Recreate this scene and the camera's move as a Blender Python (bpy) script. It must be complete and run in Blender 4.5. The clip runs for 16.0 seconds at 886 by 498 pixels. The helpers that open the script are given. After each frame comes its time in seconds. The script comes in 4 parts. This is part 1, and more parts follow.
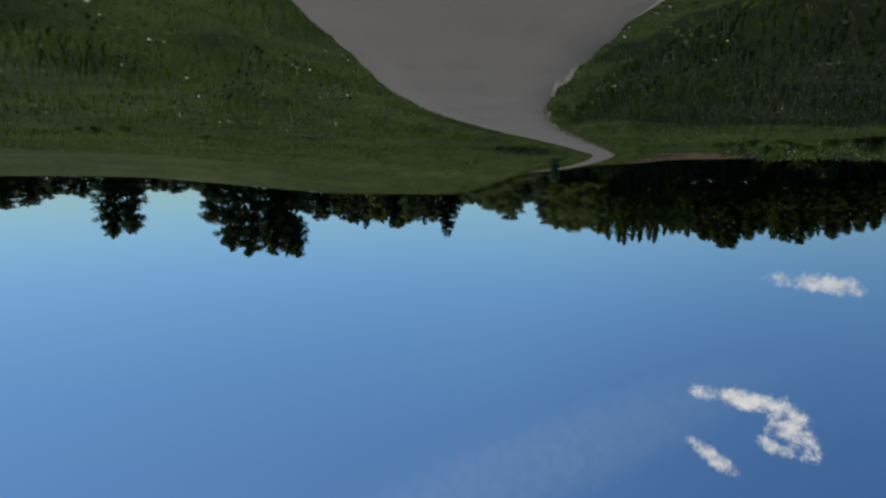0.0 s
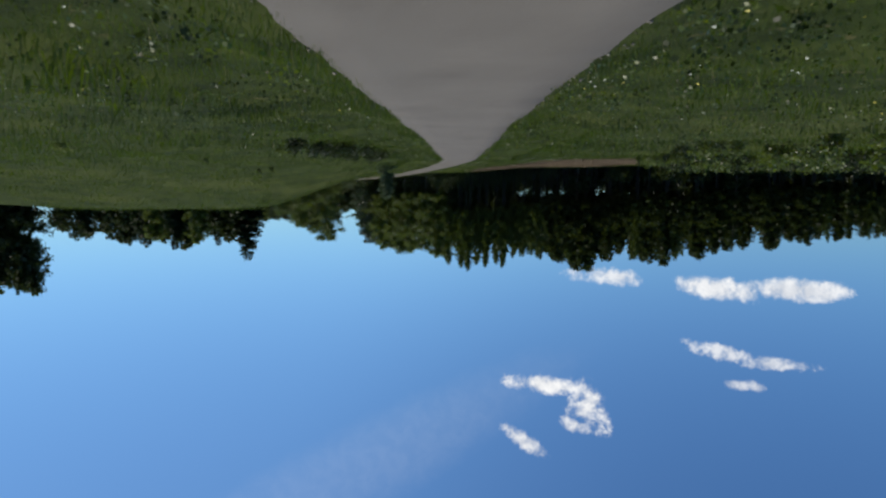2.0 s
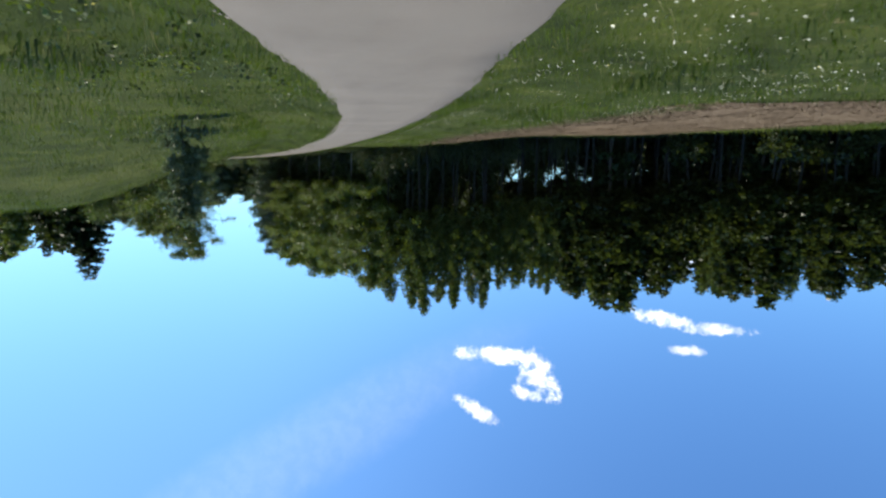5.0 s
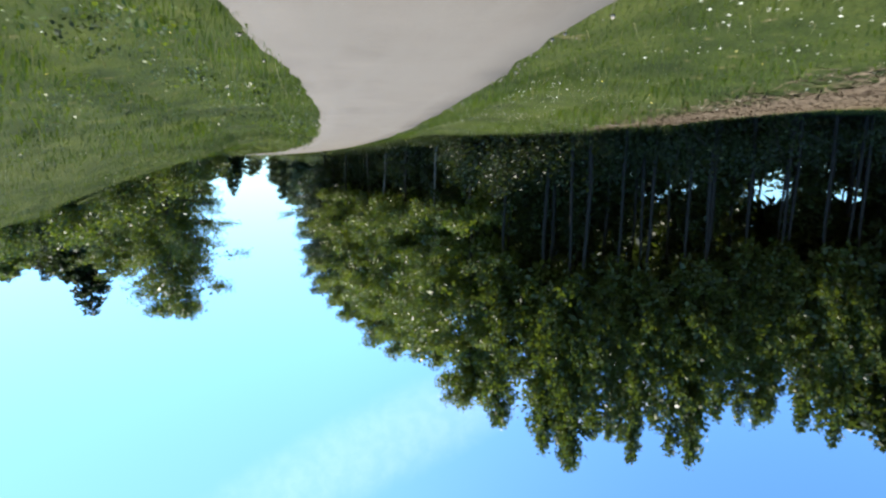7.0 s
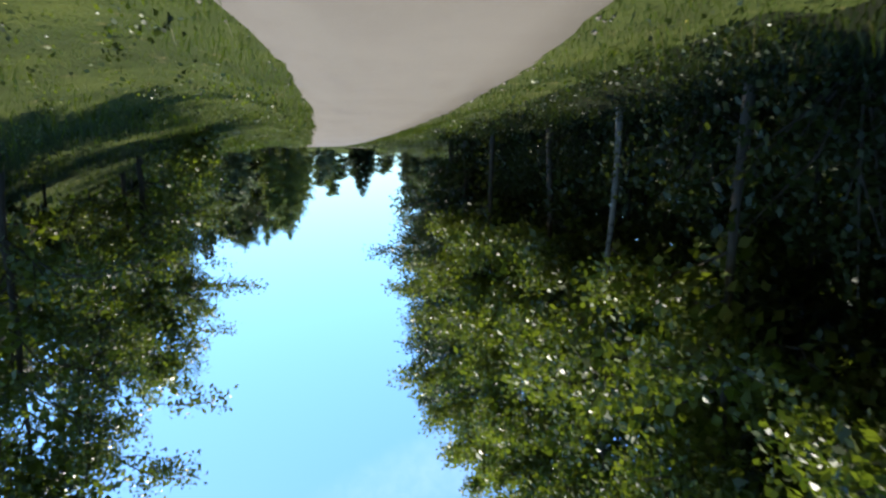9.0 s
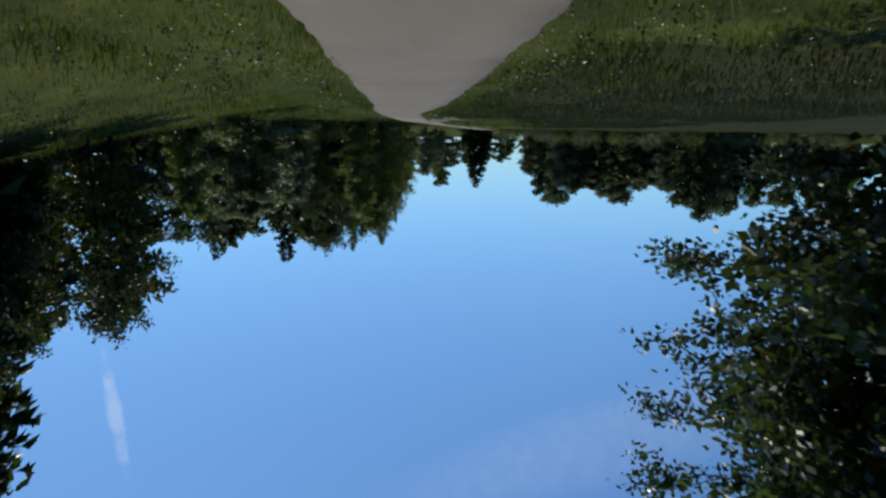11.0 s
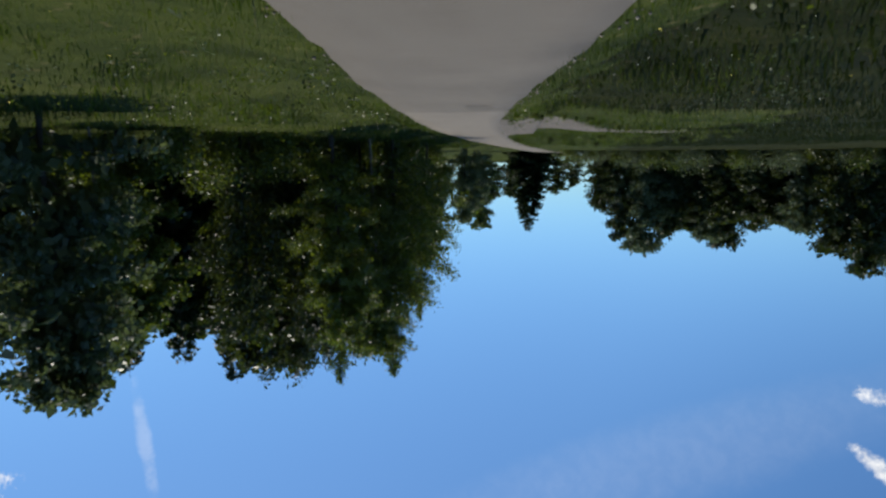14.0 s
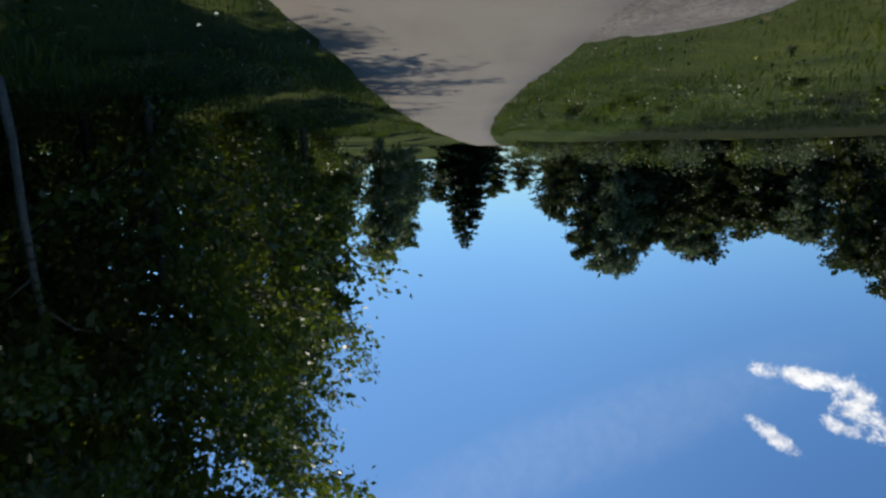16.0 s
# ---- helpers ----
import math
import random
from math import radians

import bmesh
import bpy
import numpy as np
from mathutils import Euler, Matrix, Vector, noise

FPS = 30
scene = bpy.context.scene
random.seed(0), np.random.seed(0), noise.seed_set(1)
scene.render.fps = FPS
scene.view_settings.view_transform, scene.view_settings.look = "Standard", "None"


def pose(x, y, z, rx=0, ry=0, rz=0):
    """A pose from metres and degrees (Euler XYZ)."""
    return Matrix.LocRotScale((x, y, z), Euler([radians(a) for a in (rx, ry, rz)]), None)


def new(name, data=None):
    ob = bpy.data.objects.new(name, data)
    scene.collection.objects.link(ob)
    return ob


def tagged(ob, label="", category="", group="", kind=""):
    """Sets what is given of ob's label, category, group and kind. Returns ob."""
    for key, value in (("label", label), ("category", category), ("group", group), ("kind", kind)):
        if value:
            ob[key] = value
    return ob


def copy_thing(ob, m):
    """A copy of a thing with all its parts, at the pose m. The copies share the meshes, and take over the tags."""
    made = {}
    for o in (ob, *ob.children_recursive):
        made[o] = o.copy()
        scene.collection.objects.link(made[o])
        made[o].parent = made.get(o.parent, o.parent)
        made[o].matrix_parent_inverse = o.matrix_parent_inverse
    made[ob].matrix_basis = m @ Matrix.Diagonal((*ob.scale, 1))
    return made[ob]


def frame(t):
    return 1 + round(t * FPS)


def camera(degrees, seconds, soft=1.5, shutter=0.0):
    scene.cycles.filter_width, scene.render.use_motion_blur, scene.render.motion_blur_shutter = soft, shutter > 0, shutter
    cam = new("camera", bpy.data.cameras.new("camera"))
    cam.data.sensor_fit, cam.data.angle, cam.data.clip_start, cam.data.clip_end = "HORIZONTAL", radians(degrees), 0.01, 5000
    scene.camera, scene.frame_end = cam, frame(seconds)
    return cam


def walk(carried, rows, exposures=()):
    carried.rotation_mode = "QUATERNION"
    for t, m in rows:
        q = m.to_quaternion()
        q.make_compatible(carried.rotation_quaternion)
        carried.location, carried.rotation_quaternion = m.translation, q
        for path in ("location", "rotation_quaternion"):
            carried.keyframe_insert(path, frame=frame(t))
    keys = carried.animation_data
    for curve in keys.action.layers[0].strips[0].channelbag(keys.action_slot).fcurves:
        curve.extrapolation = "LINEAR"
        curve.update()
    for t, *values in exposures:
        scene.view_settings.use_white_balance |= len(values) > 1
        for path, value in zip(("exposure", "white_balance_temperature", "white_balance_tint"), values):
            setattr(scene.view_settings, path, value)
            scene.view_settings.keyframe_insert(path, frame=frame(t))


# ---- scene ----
# ---- camera ----
cam = camera(70.8, 16.0, 2.5, 0.08)
METRES, EYE, TILT, LEAN, TURN = 260.0, 1.4, -7.8, 180.0, 0.0
ROWS = [
    (0.0, 0.0, 0.0, 0.0, 0.0, 0.0, 0.0),
    (0.5, 0.0001, 0.0313, 0.0045, -4.14, 0.7, 0.93),
    (1.0, 0.0026, 0.0614, 0.009, -8.58, 0.54, 1.17),
    (1.5, 0.0074, 0.0923, 0.0138, -12.85, 0.42, 1.41),
    (2.0, 0.0141, 0.122, 0.0183, -16.58, 0.15, 1.74),
    (2.5, 0.0225, 0.152, 0.0226, -19.93, -0.2, 2.82),
    (3.0, 0.0323, 0.1812, 0.0265, -21.58, -1.47, 2.47),
    (3.5, 0.0426, 0.2102, 0.0303, -22.41, -2.01, 2.19),
    (6.0, 0.0936, 0.3655, 0.0498, -18.1, -2.62, 2.84),
    (6.5, 0.101, 0.3972, 0.0535, -15.7, -2.17, 2.72),
    (7.0, 0.1066, 0.4286, 0.0568, -12.59, -2.54, 1.13),
    (7.5, 0.1107, 0.4608, 0.0598, -9.52, -1.98, 1.04),
    (8.0, 0.1138, 0.4934, 0.063, -6.81, -2.47, 2.35),
    (8.5, 0.1153, 0.5263, 0.0656, -3.44, -2.72, 0.52),
    (9.0, 0.1145, 0.5592, 0.0684, 0.08, -2.67, 0.28),
    (9.5, 0.1117, 0.5896, 0.0709, 3.56, -3.17, 1.21),
    (10.0, 0.1066, 0.621, 0.0731, 6.72, -4.04, -1.48),
    (12.5, 0.0766, 0.7636, 0.087, 13.34, -2.21, -0.78),
    (13.0, 0.068, 0.7934, 0.0905, 13.2, -1.05, -1.86),
    (13.5, 0.0596, 0.8229, 0.0943, 12.84, -1.06, -1.71),
    (14.0, 0.0515, 0.8515, 0.0982, 12.25, -1.85, -1.02),
    (14.5, 0.0446, 0.8801, 0.1018, 10.66, -1.75, -0.34),
    (15.0, 0.0384, 0.9096, 0.1053, 8.69, -1.46, 0.15),
    (15.5, 0.0335, 0.9397, 0.1084, 6.48, -1.46, -0.33),
    (16.0, 0.0298, 0.9683, 0.1117, 4.6, -2.16, 0.58),
]
EXPOSURES = [(0.0, -0.18), (1.0, 0.06), (2.5, 0.5), (3.5, 0.7), (5.8, 1.65), (7.0, 1.95), (9.0, 1.75), (9.6, 1.3), (10.2, 0.75), (12.4, 0.35), (14.0, 0.5), (16.0, 0.5)]
walk(cam, [(t, pose(0, 0, EYE, TILT, LEAN, TURN) @ pose(METRES * x, METRES * y, METRES * z, 90 + pitch, roll, yaw)) for t, x, y, z, yaw, pitch, roll in ROWS], EXPOSURES)

# ---- sun, sky and clouds ----
SUN_AZ, SUN_EL = 60.0, 69.0  # clockwise from +y, and above the horizon
SKY_STRENGTH, SUN_STRENGTH, SKY_TINT = 0.088, 2.8, (0.64, 0.95, 1.18)


def heading(az, el):
    """Unit vector at az degrees clockwise from +y and el degrees above the horizon."""
    a, e = radians(az), radians(el)
    return Vector((math.sin(a) * math.cos(e), math.cos(a) * math.cos(e), math.sin(e)))


sun = new("sun", bpy.data.lights.new("sun", "SUN"))
sun.data.energy, sun.data.angle, sun.data.color = SUN_STRENGTH, radians(0.53), (1.0, 0.93, 0.81)
sun.matrix_world = Matrix.Translation((0, 0, 60)) @ heading(SUN_AZ, SUN_EL).to_track_quat("Z", "Y").to_matrix().to_4x4()


class Nodes:
    """Short hand for node trees."""

    def __init__(self, tree):
        self.tree = tree
        tree.nodes.clear()

    def add(self, kind, **sets):
        n = self.tree.nodes.new(kind)
        for key, value in sets.items():
            if key in n.inputs:
                n.inputs[key].default_value = value
            else:
                setattr(n, key, value)
        return n

    def link(self, a, b):
        self.tree.links.new(a, b)

    def feed(self, socket, value):
        if hasattr(value, "is_output"):
            self.link(value, socket)
        else:
            socket.default_value = value

    def math(self, op, a, b=0.0, c=0.0, clamp=False):
        n = self.add("ShaderNodeMath", operation=op, use_clamp=clamp)
        for i, v in enumerate((a, b, c)):
            self.feed(n.inputs[i], v)
        return n.outputs[0]

    def dot(self, a, v):
        n = self.add("ShaderNodeVectorMath", operation="DOT_PRODUCT")
        self.link(a, n.inputs[0])
        n.inputs[1].default_value = v
        return n.outputs["Value"]

    def noise(self, vector, scale, detail=4.0, rough=0.55, distortion=0.0, out="Fac"):
        n = self.add("ShaderNodeTexNoise")
        n.inputs["Scale"].default_value, n.inputs["Detail"].default_value = scale, detail
        n.inputs["Roughness"].default_value, n.inputs["Distortion"].default_value = rough, distortion
        if vector is not None:
            self.link(vector, n.inputs["Vector"])
        return n.outputs[out]

    def ramp(self, fac, stops):
        n = self.add("ShaderNodeValToRGB")
        el = n.color_ramp.elements
        while len(el) < len(stops):
            el.new(0.5)
        for e, (p, c) in zip(el, stops):
            e.position, e.color = p, (*c, 1) if len(c) == 3 else c
        self.feed(n.inputs[0], fac)
        return n.outputs["Color"]

    def mix(self, fac, a, b, blend="MIX"):
        n = self.add("ShaderNodeMix", data_type="RGBA", blend_type=blend)
        for i, v in ((0, fac), (6, a), (7, b)):
            if isinstance(v, tuple) and len(v) == 3:
                v = (*v, 1)
            self.feed(n.inputs[i], v)
        return n.outputs[2]

    def smooth(self, value, lo, hi):
        n = self.add("ShaderNodeMapRange", interpolation_type="SMOOTHSTEP")
        self.feed(n.inputs[0], value)
        n.inputs[1].default_value, n.inputs[2].default_value = lo, hi
        return n.outputs[0]


def build_sky():
    world = bpy.data.worlds.new("sky")
    scene.world = world
    world.use_nodes = True
    k = Nodes(world.node_tree)
    sky = k.add("ShaderNodeTexSky", sky_type="NISHITA")
    sky.sun_disc, sky.sun_elevation, sky.sun_rotation = False, radians(SUN_EL), radians(SUN_AZ)
    sky.air_density, sky.dust_density, sky.ozone_density = 1.0, 0.6, 2.0
    way = k.add("ShaderNodeTexCoord").outputs["Generated"]
    fine = k.noise(way, 16.0, 8.0, 0.62, 0.6)
    puffy = k.noise(way, 45.0, 5.0, 0.6, 0.3)
    wisp = k.noise(way, 130.0, 4.0, 0.6, 0.8)
    total = None
    # az, el, half width, half height (degrees), tilt, raggedness, density
    clouds = [
        (-26.0, 19.3, 4.4, 0.95, -4, 0.75, 1.0), (-30.6, 20.9, 2.7, 1.9, -62, 0.8, 1.0), (-29.6, 22.6, 1.9, 0.8, -10, 0.8, 0.9), (-24.5, 24.1, 2.9, 0.85, -31, 0.75, 1.0),
        (-31.2, 9.3, 3.8, 1.0, -3, 0.8, 0.85), (-40.8, 9.8, 4.2, 1.15, -4, 0.75, 0.95), (-46.2, 9.4, 4.6, 1.0, 3, 0.8, 0.9),
        (-41.0, 15.1, 3.8, 0.8, -8, 0.9, 0.8), (-45.5, 15.5, 3.4, 0.65, 4, 0.9, 0.75), (-43.6, 17.5, 2.3, 0.55, 4, 0.8, 0.7),
        (51.0, 24.0, 2.2, 1.2, 0, 1.5, 0.6), (39.6, 24.0, 0.7, 6.0, 4, 0.4, 0.2), (-8.0, 27.0, 27.0, 4.6, 24, 0.10, 0.07),
        (-85.0, 20.0, 7.0, 2.0, 10, 1.5, 0.8), (-105.0, 12.0, 10.0, 2.2, 0, 1.4, 0.9),
    ]
    for az, el, w, h, tilt, ragged, dense in clouds:
        c = heading(az, el)
        right = Vector((0, 0, 1)).cross(c).normalized() * -1
        up = right.cross(c)
        turn = radians(tilt)
        a, b = right * math.cos(turn) + up * math.sin(turn), up * math.cos(turn) - right * math.sin(turn)
        ahead = k.math("MAXIMUM", k.dot(way, c), 0.05)
        u = k.math("DIVIDE", k.dot(way, a / math.tan(radians(w))), ahead)
        v = k.math("DIVIDE", k.dot(way, b / math.tan(radians(h))), ahead)
        r = k.math("ADD", k.math("POWER", k.math("ABSOLUTE", u), 2.0), k.math("POWER", k.math("ABSOLUTE", v), 2.0))
        rough = k.math("MULTIPLY", k.math("SUBTRACT", k.math("ADD", k.math("ADD", fine, k.math("MULTIPLY", puffy, 0.6)), k.math("MULTIPLY", wisp, 0.35)), 0.975), ragged * 3.6)
        body = k.math("ADD", k.math("SUBTRACT", 0.85, r), rough)
        mask = k.math("MULTIPLY", k.smooth(body, 0.0, 1.0), dense)
        total = mask if total is None else k.math("MAXIMUM", total, mask)
    white = k.mix(k.smooth(puffy, 0.3, 0.7), (6.0, 6.2, 6.6), (8.6, 8.6, 8.6))
    blue = k.mix(1.0, sky.outputs[0], SKY_TINT, "MULTIPLY")
    # the clear sky is darkened by hand towards azimuth -70
    blue = k.mix(k.smooth(k.dot(way, heading(-70, 25)), 0.45, 1.0), blue, k.mix(1.0, blue, (0.60, 0.66, 0.74), "MULTIPLY"))
    colour = k.mix(total, blue, white)
    back = k.add("ShaderNodeBackground")
    k.link(colour, back.inputs["Color"])
    back.inputs["Strength"].default_value = SKY_STRENGTH
    k.link(back.outputs[0], k.add("ShaderNodeOutputWorld").inputs[0])


build_sky()


# ---- materials ----
def material(name):
    m = bpy.data.materials.new(name)
    m.use_nodes = True
    return m, Nodes(m.node_tree)


def finish(k, shader, bump=None):
    k.link(shader, k.add("ShaderNodeOutputMaterial").inputs["Surface"])


def principled(k, colour, rough=0.9, height=None, strength=0.4, distance=0.02, specular=0.3):
    p = k.add("ShaderNodeBsdfPrincipled")
    k.feed(p.inputs["Base Color"], (*colour, 1) if isinstance(colour, tuple) else colour)
    k.feed(p.inputs["Roughness"], rough)
    p.inputs["Specular IOR Level"].default_value = specular
    if height is not None:
        b = k.add("ShaderNodeBump", Strength=strength, Distance=distance)
        k.link(height, b.inputs["Height"])
        k.link(b.outputs[0], p.inputs["Normal"])
    return p.outputs[0]


def place(k):
    return k.add("ShaderNodeNewGeometry").outputs["Position"]


def asphalt_material(name, pale):
    m, k = material(name)
    pos = place(k)
    grit = k.noise(pos, 90.0, 3.0, 0.6)
    patch = k.noise(pos, 0.45, 5.0, 0.6)
    streak = k.add("ShaderNodeMapping")
    streak.inputs["Scale"].default_value = (2.6, 0.16, 1.0)
    k.link(pos, streak.inputs["Vector"])
    lanes = k.noise(streak.outputs[0], 1.0, 4.0, 0.6)
    base = k.ramp(patch, [(0.3, tuple(pale * v for v in (0.135, 0.116, 0.090))), (0.7, tuple(pale * v for v in (0.185, 0.162, 0.129)))])
    base = k.mix(k.smooth(lanes, 0.35, 0.75), base, tuple(pale * v for v in (0.165, 0.146, 0.116)))
    base = k.mix(k.smooth(grit, 0.35, 0.8), k.mix(1.0, base, (0.72, 0.72, 0.72), "MULTIPLY"), base)
    chips = k.smooth(k.noise(pos, 26.0, 2.0, 0.5), 0.70, 0.78)
    base = k.mix(k.math("MULTIPLY", chips, 0.5), base, (0.3, 0.28, 0.25))
    finish(k, principled(k, base, 0.85, grit, 0.5, 0.01))
    return m


def gravel_material(name="packed_gravel", pale=1.0):
    m, k = material(name)
    pos = place(k)
    v = k.add("ShaderNodeTexVoronoi")
    v.inputs["Scale"].default_value = 28.0
    k.link(pos, v.inputs["Vector"])
    patch = k.noise(pos, 0.9, 5.0, 0.65)
    base = k.ramp(patch, [(0.3, tuple(pale * v for v in (0.075, 0.065, 0.054))), (0.7, tuple(pale * v for v in (0.145, 0.13, 0.11)))])
    grey = k.add("ShaderNodeRGBToBW")
    k.link(v.outputs["Color"], grey.inputs[0])
    stones = k.mix(1.0, base, k.ramp(grey.outputs[0], [(0.1, (0.6, 0.6, 0.6)), (0.9, (1.35, 1.33, 1.3))]), "MULTIPLY")
    finish(k, principled(k, stones, 0.95, v.outputs["Distance"], 0.7, 0.02))
    return m


def meadow_material(name, tone):
    m, k = material(name)
    pos = place(k)
    large, mid, small = k.noise(pos, 0.05, 4.0, 0.6), k.noise(pos, 0.5, 5.0, 0.65), k.noise(pos, 9.0, 4.0, 0.7)
    base = k.ramp(mid, [(0.28, (0.010, 0.018, 0.005)), (0.5, (0.028, 0.044, 0.009)), (0.72, (0.058, 0.077, 0.015))])
    base = k.mix(k.math("MULTIPLY", k.smooth(large, 0.45, 0.7), 0.6), base, (0.068, 0.085, 0.022))
    base = k.mix(k.math("MULTIPLY", k.smooth(small, 0.52, 0.75), 0.5), base, (0.03, 0.05, 0.012))
    base = k.mix(k.math("MULTIPLY", k.smooth(k.noise(pos, 2.3, 3.0, 0.6), 0.62, 0.74), 0.45), base, (0.17, 0.15, 0.07))
    base = k.mix(1.0, base, tone, "MULTIPLY")
    h = k.math("ADD", k.math("MULTIPLY", small, 0.5), mid)
    finish(k, principled(k, base, 1.0, h, 1.0, 0.25, 0.1))
    return m


def shaded_wood_floor_material():
    m, k = material("shaded_wood_floor")
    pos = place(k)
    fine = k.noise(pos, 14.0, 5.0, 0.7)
    # near-black tone: the shade under the crowns is put into the ground colour
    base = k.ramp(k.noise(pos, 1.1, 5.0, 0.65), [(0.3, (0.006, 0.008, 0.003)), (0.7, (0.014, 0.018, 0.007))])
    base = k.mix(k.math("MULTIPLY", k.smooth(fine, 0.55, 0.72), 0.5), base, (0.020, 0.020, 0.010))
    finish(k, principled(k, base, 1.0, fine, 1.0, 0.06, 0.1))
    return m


def litter_material():
    m, k = material("dry_cut_reed")
    pos = place(k)
    isl = k.add("ShaderNodeNewGeometry").outputs["Random Per Island"]
    base = k.ramp(isl, [(0.0, (0.05, 0.036, 0.024)), (0.5, (0.105, 0.078, 0.05)), (1.0, (0.19, 0.15, 0.10))])
    base = k.mix(k.smooth(k.noise(pos, 3.0, 5.0, 0.7), 0.4, 0.7), base, k.mix(1.0, base, (0.55, 0.5, 0.45), "MULTIPLY"))
    finish(k, principled(k, base, 0.95, k.noise(pos, 30.0, 3.0, 0.6), 0.8, 0.02, 0.1))
    return m


def foliage_material(name, dark, light, through_tint, shine=0.35, patchy=0.45):
    """Leaves: each takes its own tint, light shines through them."""
    m, k = material(name)
    geo = k.add("ShaderNodeNewGeometry")
    who = k.add("ShaderNodeObjectInfo").outputs["Random"]
    tone = k.math("ADD", k.math("MULTIPLY", geo.outputs["Random Per Island"], 0.75), k.math("MULTIPLY", who, 0.25))
    clump = k.noise(geo.outputs["Position"], 0.55, 3.0, 0.6)
    wide = k.math("SUBTRACT", k.noise(geo.outputs["Position"], 0.16, 2.0, 0.5), 0.5)
    tone = k.math("ADD", k.math("ADD", k.math("MULTIPLY", tone, 0.7), k.math("MULTIPLY", clump, 0.45)), k.math("MULTIPLY", wide, patchy), clamp=True)
    base = k.ramp(tone, [(0.15, dark), (0.85, light)])
    front = principled(k, base, 0.42, specular=shine)
    back = k.add("ShaderNodeBsdfTranslucent")
    k.link(k.mix(1.0, base, through_tint, "MULTIPLY"), back.inputs["Color"])
    mixed = k.add("ShaderNodeMixShader")
    mixed.inputs[0].default_value = 0.38
    k.link(front, mixed.inputs[1])
    k.link(back.outputs[0], mixed.inputs[2])
    finish(k, mixed.outputs[0])
    return m


def bark_material(name, dark, light, bands=0.0):
    m, k = material(name)
    pos = k.add("ShaderNodeTexCoord").outputs["Object"]
    stretch = k.add("ShaderNodeMapping")
    stretch.inputs["Scale"].default_value = (6.0, 6.0, 1.2)
    k.link(pos, stretch.inputs["Vector"])
    rough = k.noise(stretch.outputs[0], 2.2, 6.0, 0.7)
    base = k.ramp(rough, [(0.3, dark), (0.7, light)])
    if bands:
        flat = k.add("ShaderNodeMapping")
        flat.inputs["Scale"].default_value = (1.5, 1.5, 9.0)
        k.link(pos, flat.inputs["Vector"])
        base = k.mix(k.math("MULTIPLY", k.smooth(k.noise(flat.outputs[0], 1.3, 4.0, 0.6), 0.56, 0.66), bands), base, (0.03, 0.027, 0.024))
    finish(k, principled(k, base, 0.9, rough, 0.8, 0.03))
    return m


ASPHALT, ASPHALT_PALE, ASPHALT_PATCH, GRAVEL, MEADOW, SHADED_WOOD_FLOOR, FIELD, LITTER = asphalt_material("worn_asphalt", 0.84), asphalt_material("pale_asphalt", 1.15), asphalt_material("dark_asphalt_patch", 0.7), gravel_material(), meadow_material("meadow_ground", (1.1, 1.0, 1.0)), shaded_wood_floor_material(), meadow_material("dark_field_ground", (0.5, 0.42, 0.5)), litter_material()
LEAF = foliage_material("broad_leaf", (0.027, 0.045, 0.009), (0.122, 0.148, 0.028), (1.7, 1.8, 0.65), 0.5)
# darkest copy of LEAF: shade inside wood and grove is put into its tone
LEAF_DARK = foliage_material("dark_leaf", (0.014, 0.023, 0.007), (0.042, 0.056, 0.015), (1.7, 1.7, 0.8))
# darker copy of LEAF: shade on the wood's edge is put into its tone
LEAF_SHADED = foliage_material("shaded_leaf", (0.020, 0.034, 0.008), (0.090, 0.112, 0.024), (1.6, 1.7, 0.7), 0.45)
# bluish leaf of the end trees, their backlit shade put into the tone
LEAF_BLUE_BACKLIT = foliage_material("bluish_backlit_leaf", (0.012, 0.024, 0.011), (0.046, 0.070, 0.030), (1.5, 1.6, 0.9), 0.6)
LEAF_GREY = foliage_material("grey_leaf", (0.04, 0.06, 0.03), (0.13, 0.155, 0.085), (1.4, 1.5, 0.9))
DARK_HERB = foliage_material("dark_herb_leaf", (0.010, 0.018, 0.006), (0.032, 0.044, 0.012), (1.5, 1.5, 0.8), 0.2)
NEEDLE = foliage_material("needle", (0.010, 0.019, 0.007), (0.034, 0.05, 0.017), (1.3, 1.4, 0.7), 0.2)
GRASS = foliage_material("grass_blade", (0.014, 0.027, 0.005), (0.086, 0.118, 0.014), (1.5, 1.6, 0.5), 0.2, 1.7)
GRASS_DRY = foliage_material("dry_grass", (0.12, 0.12, 0.05), (0.26, 0.23, 0.12), (1.2, 1.2, 0.9), 0.2)
GRAVEL_PALE = gravel_material("pale_gravel", 1.9)
BARK = bark_material("grey_bark", (0.028, 0.023, 0.018), (0.085, 0.072, 0.058))
# darker copy of BARK, with the gloom between the trunks put into the colour
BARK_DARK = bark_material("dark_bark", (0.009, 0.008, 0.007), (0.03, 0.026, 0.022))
BIRCH = bark_material("birch_bark", (0.09, 0.08, 0.068), (0.22, 0.20, 0.17), 0.85)


def petal_material(name, colour):
    m, k = material(name)
    isl = k.add("ShaderNodeNewGeometry").outputs["Random Per Island"]
    finish(k, principled(k, k.mix(k.math("MULTIPLY", isl, 0.35), colour, (0.5, 0.48, 0.35)), 0.7))
    return m


PETAL_WHITE, PETAL_YELLOW = petal_material("white_petal", (0.55, 0.55, 0.47)), petal_material("yellow_petal", (0.62, 0.5, 0.06))


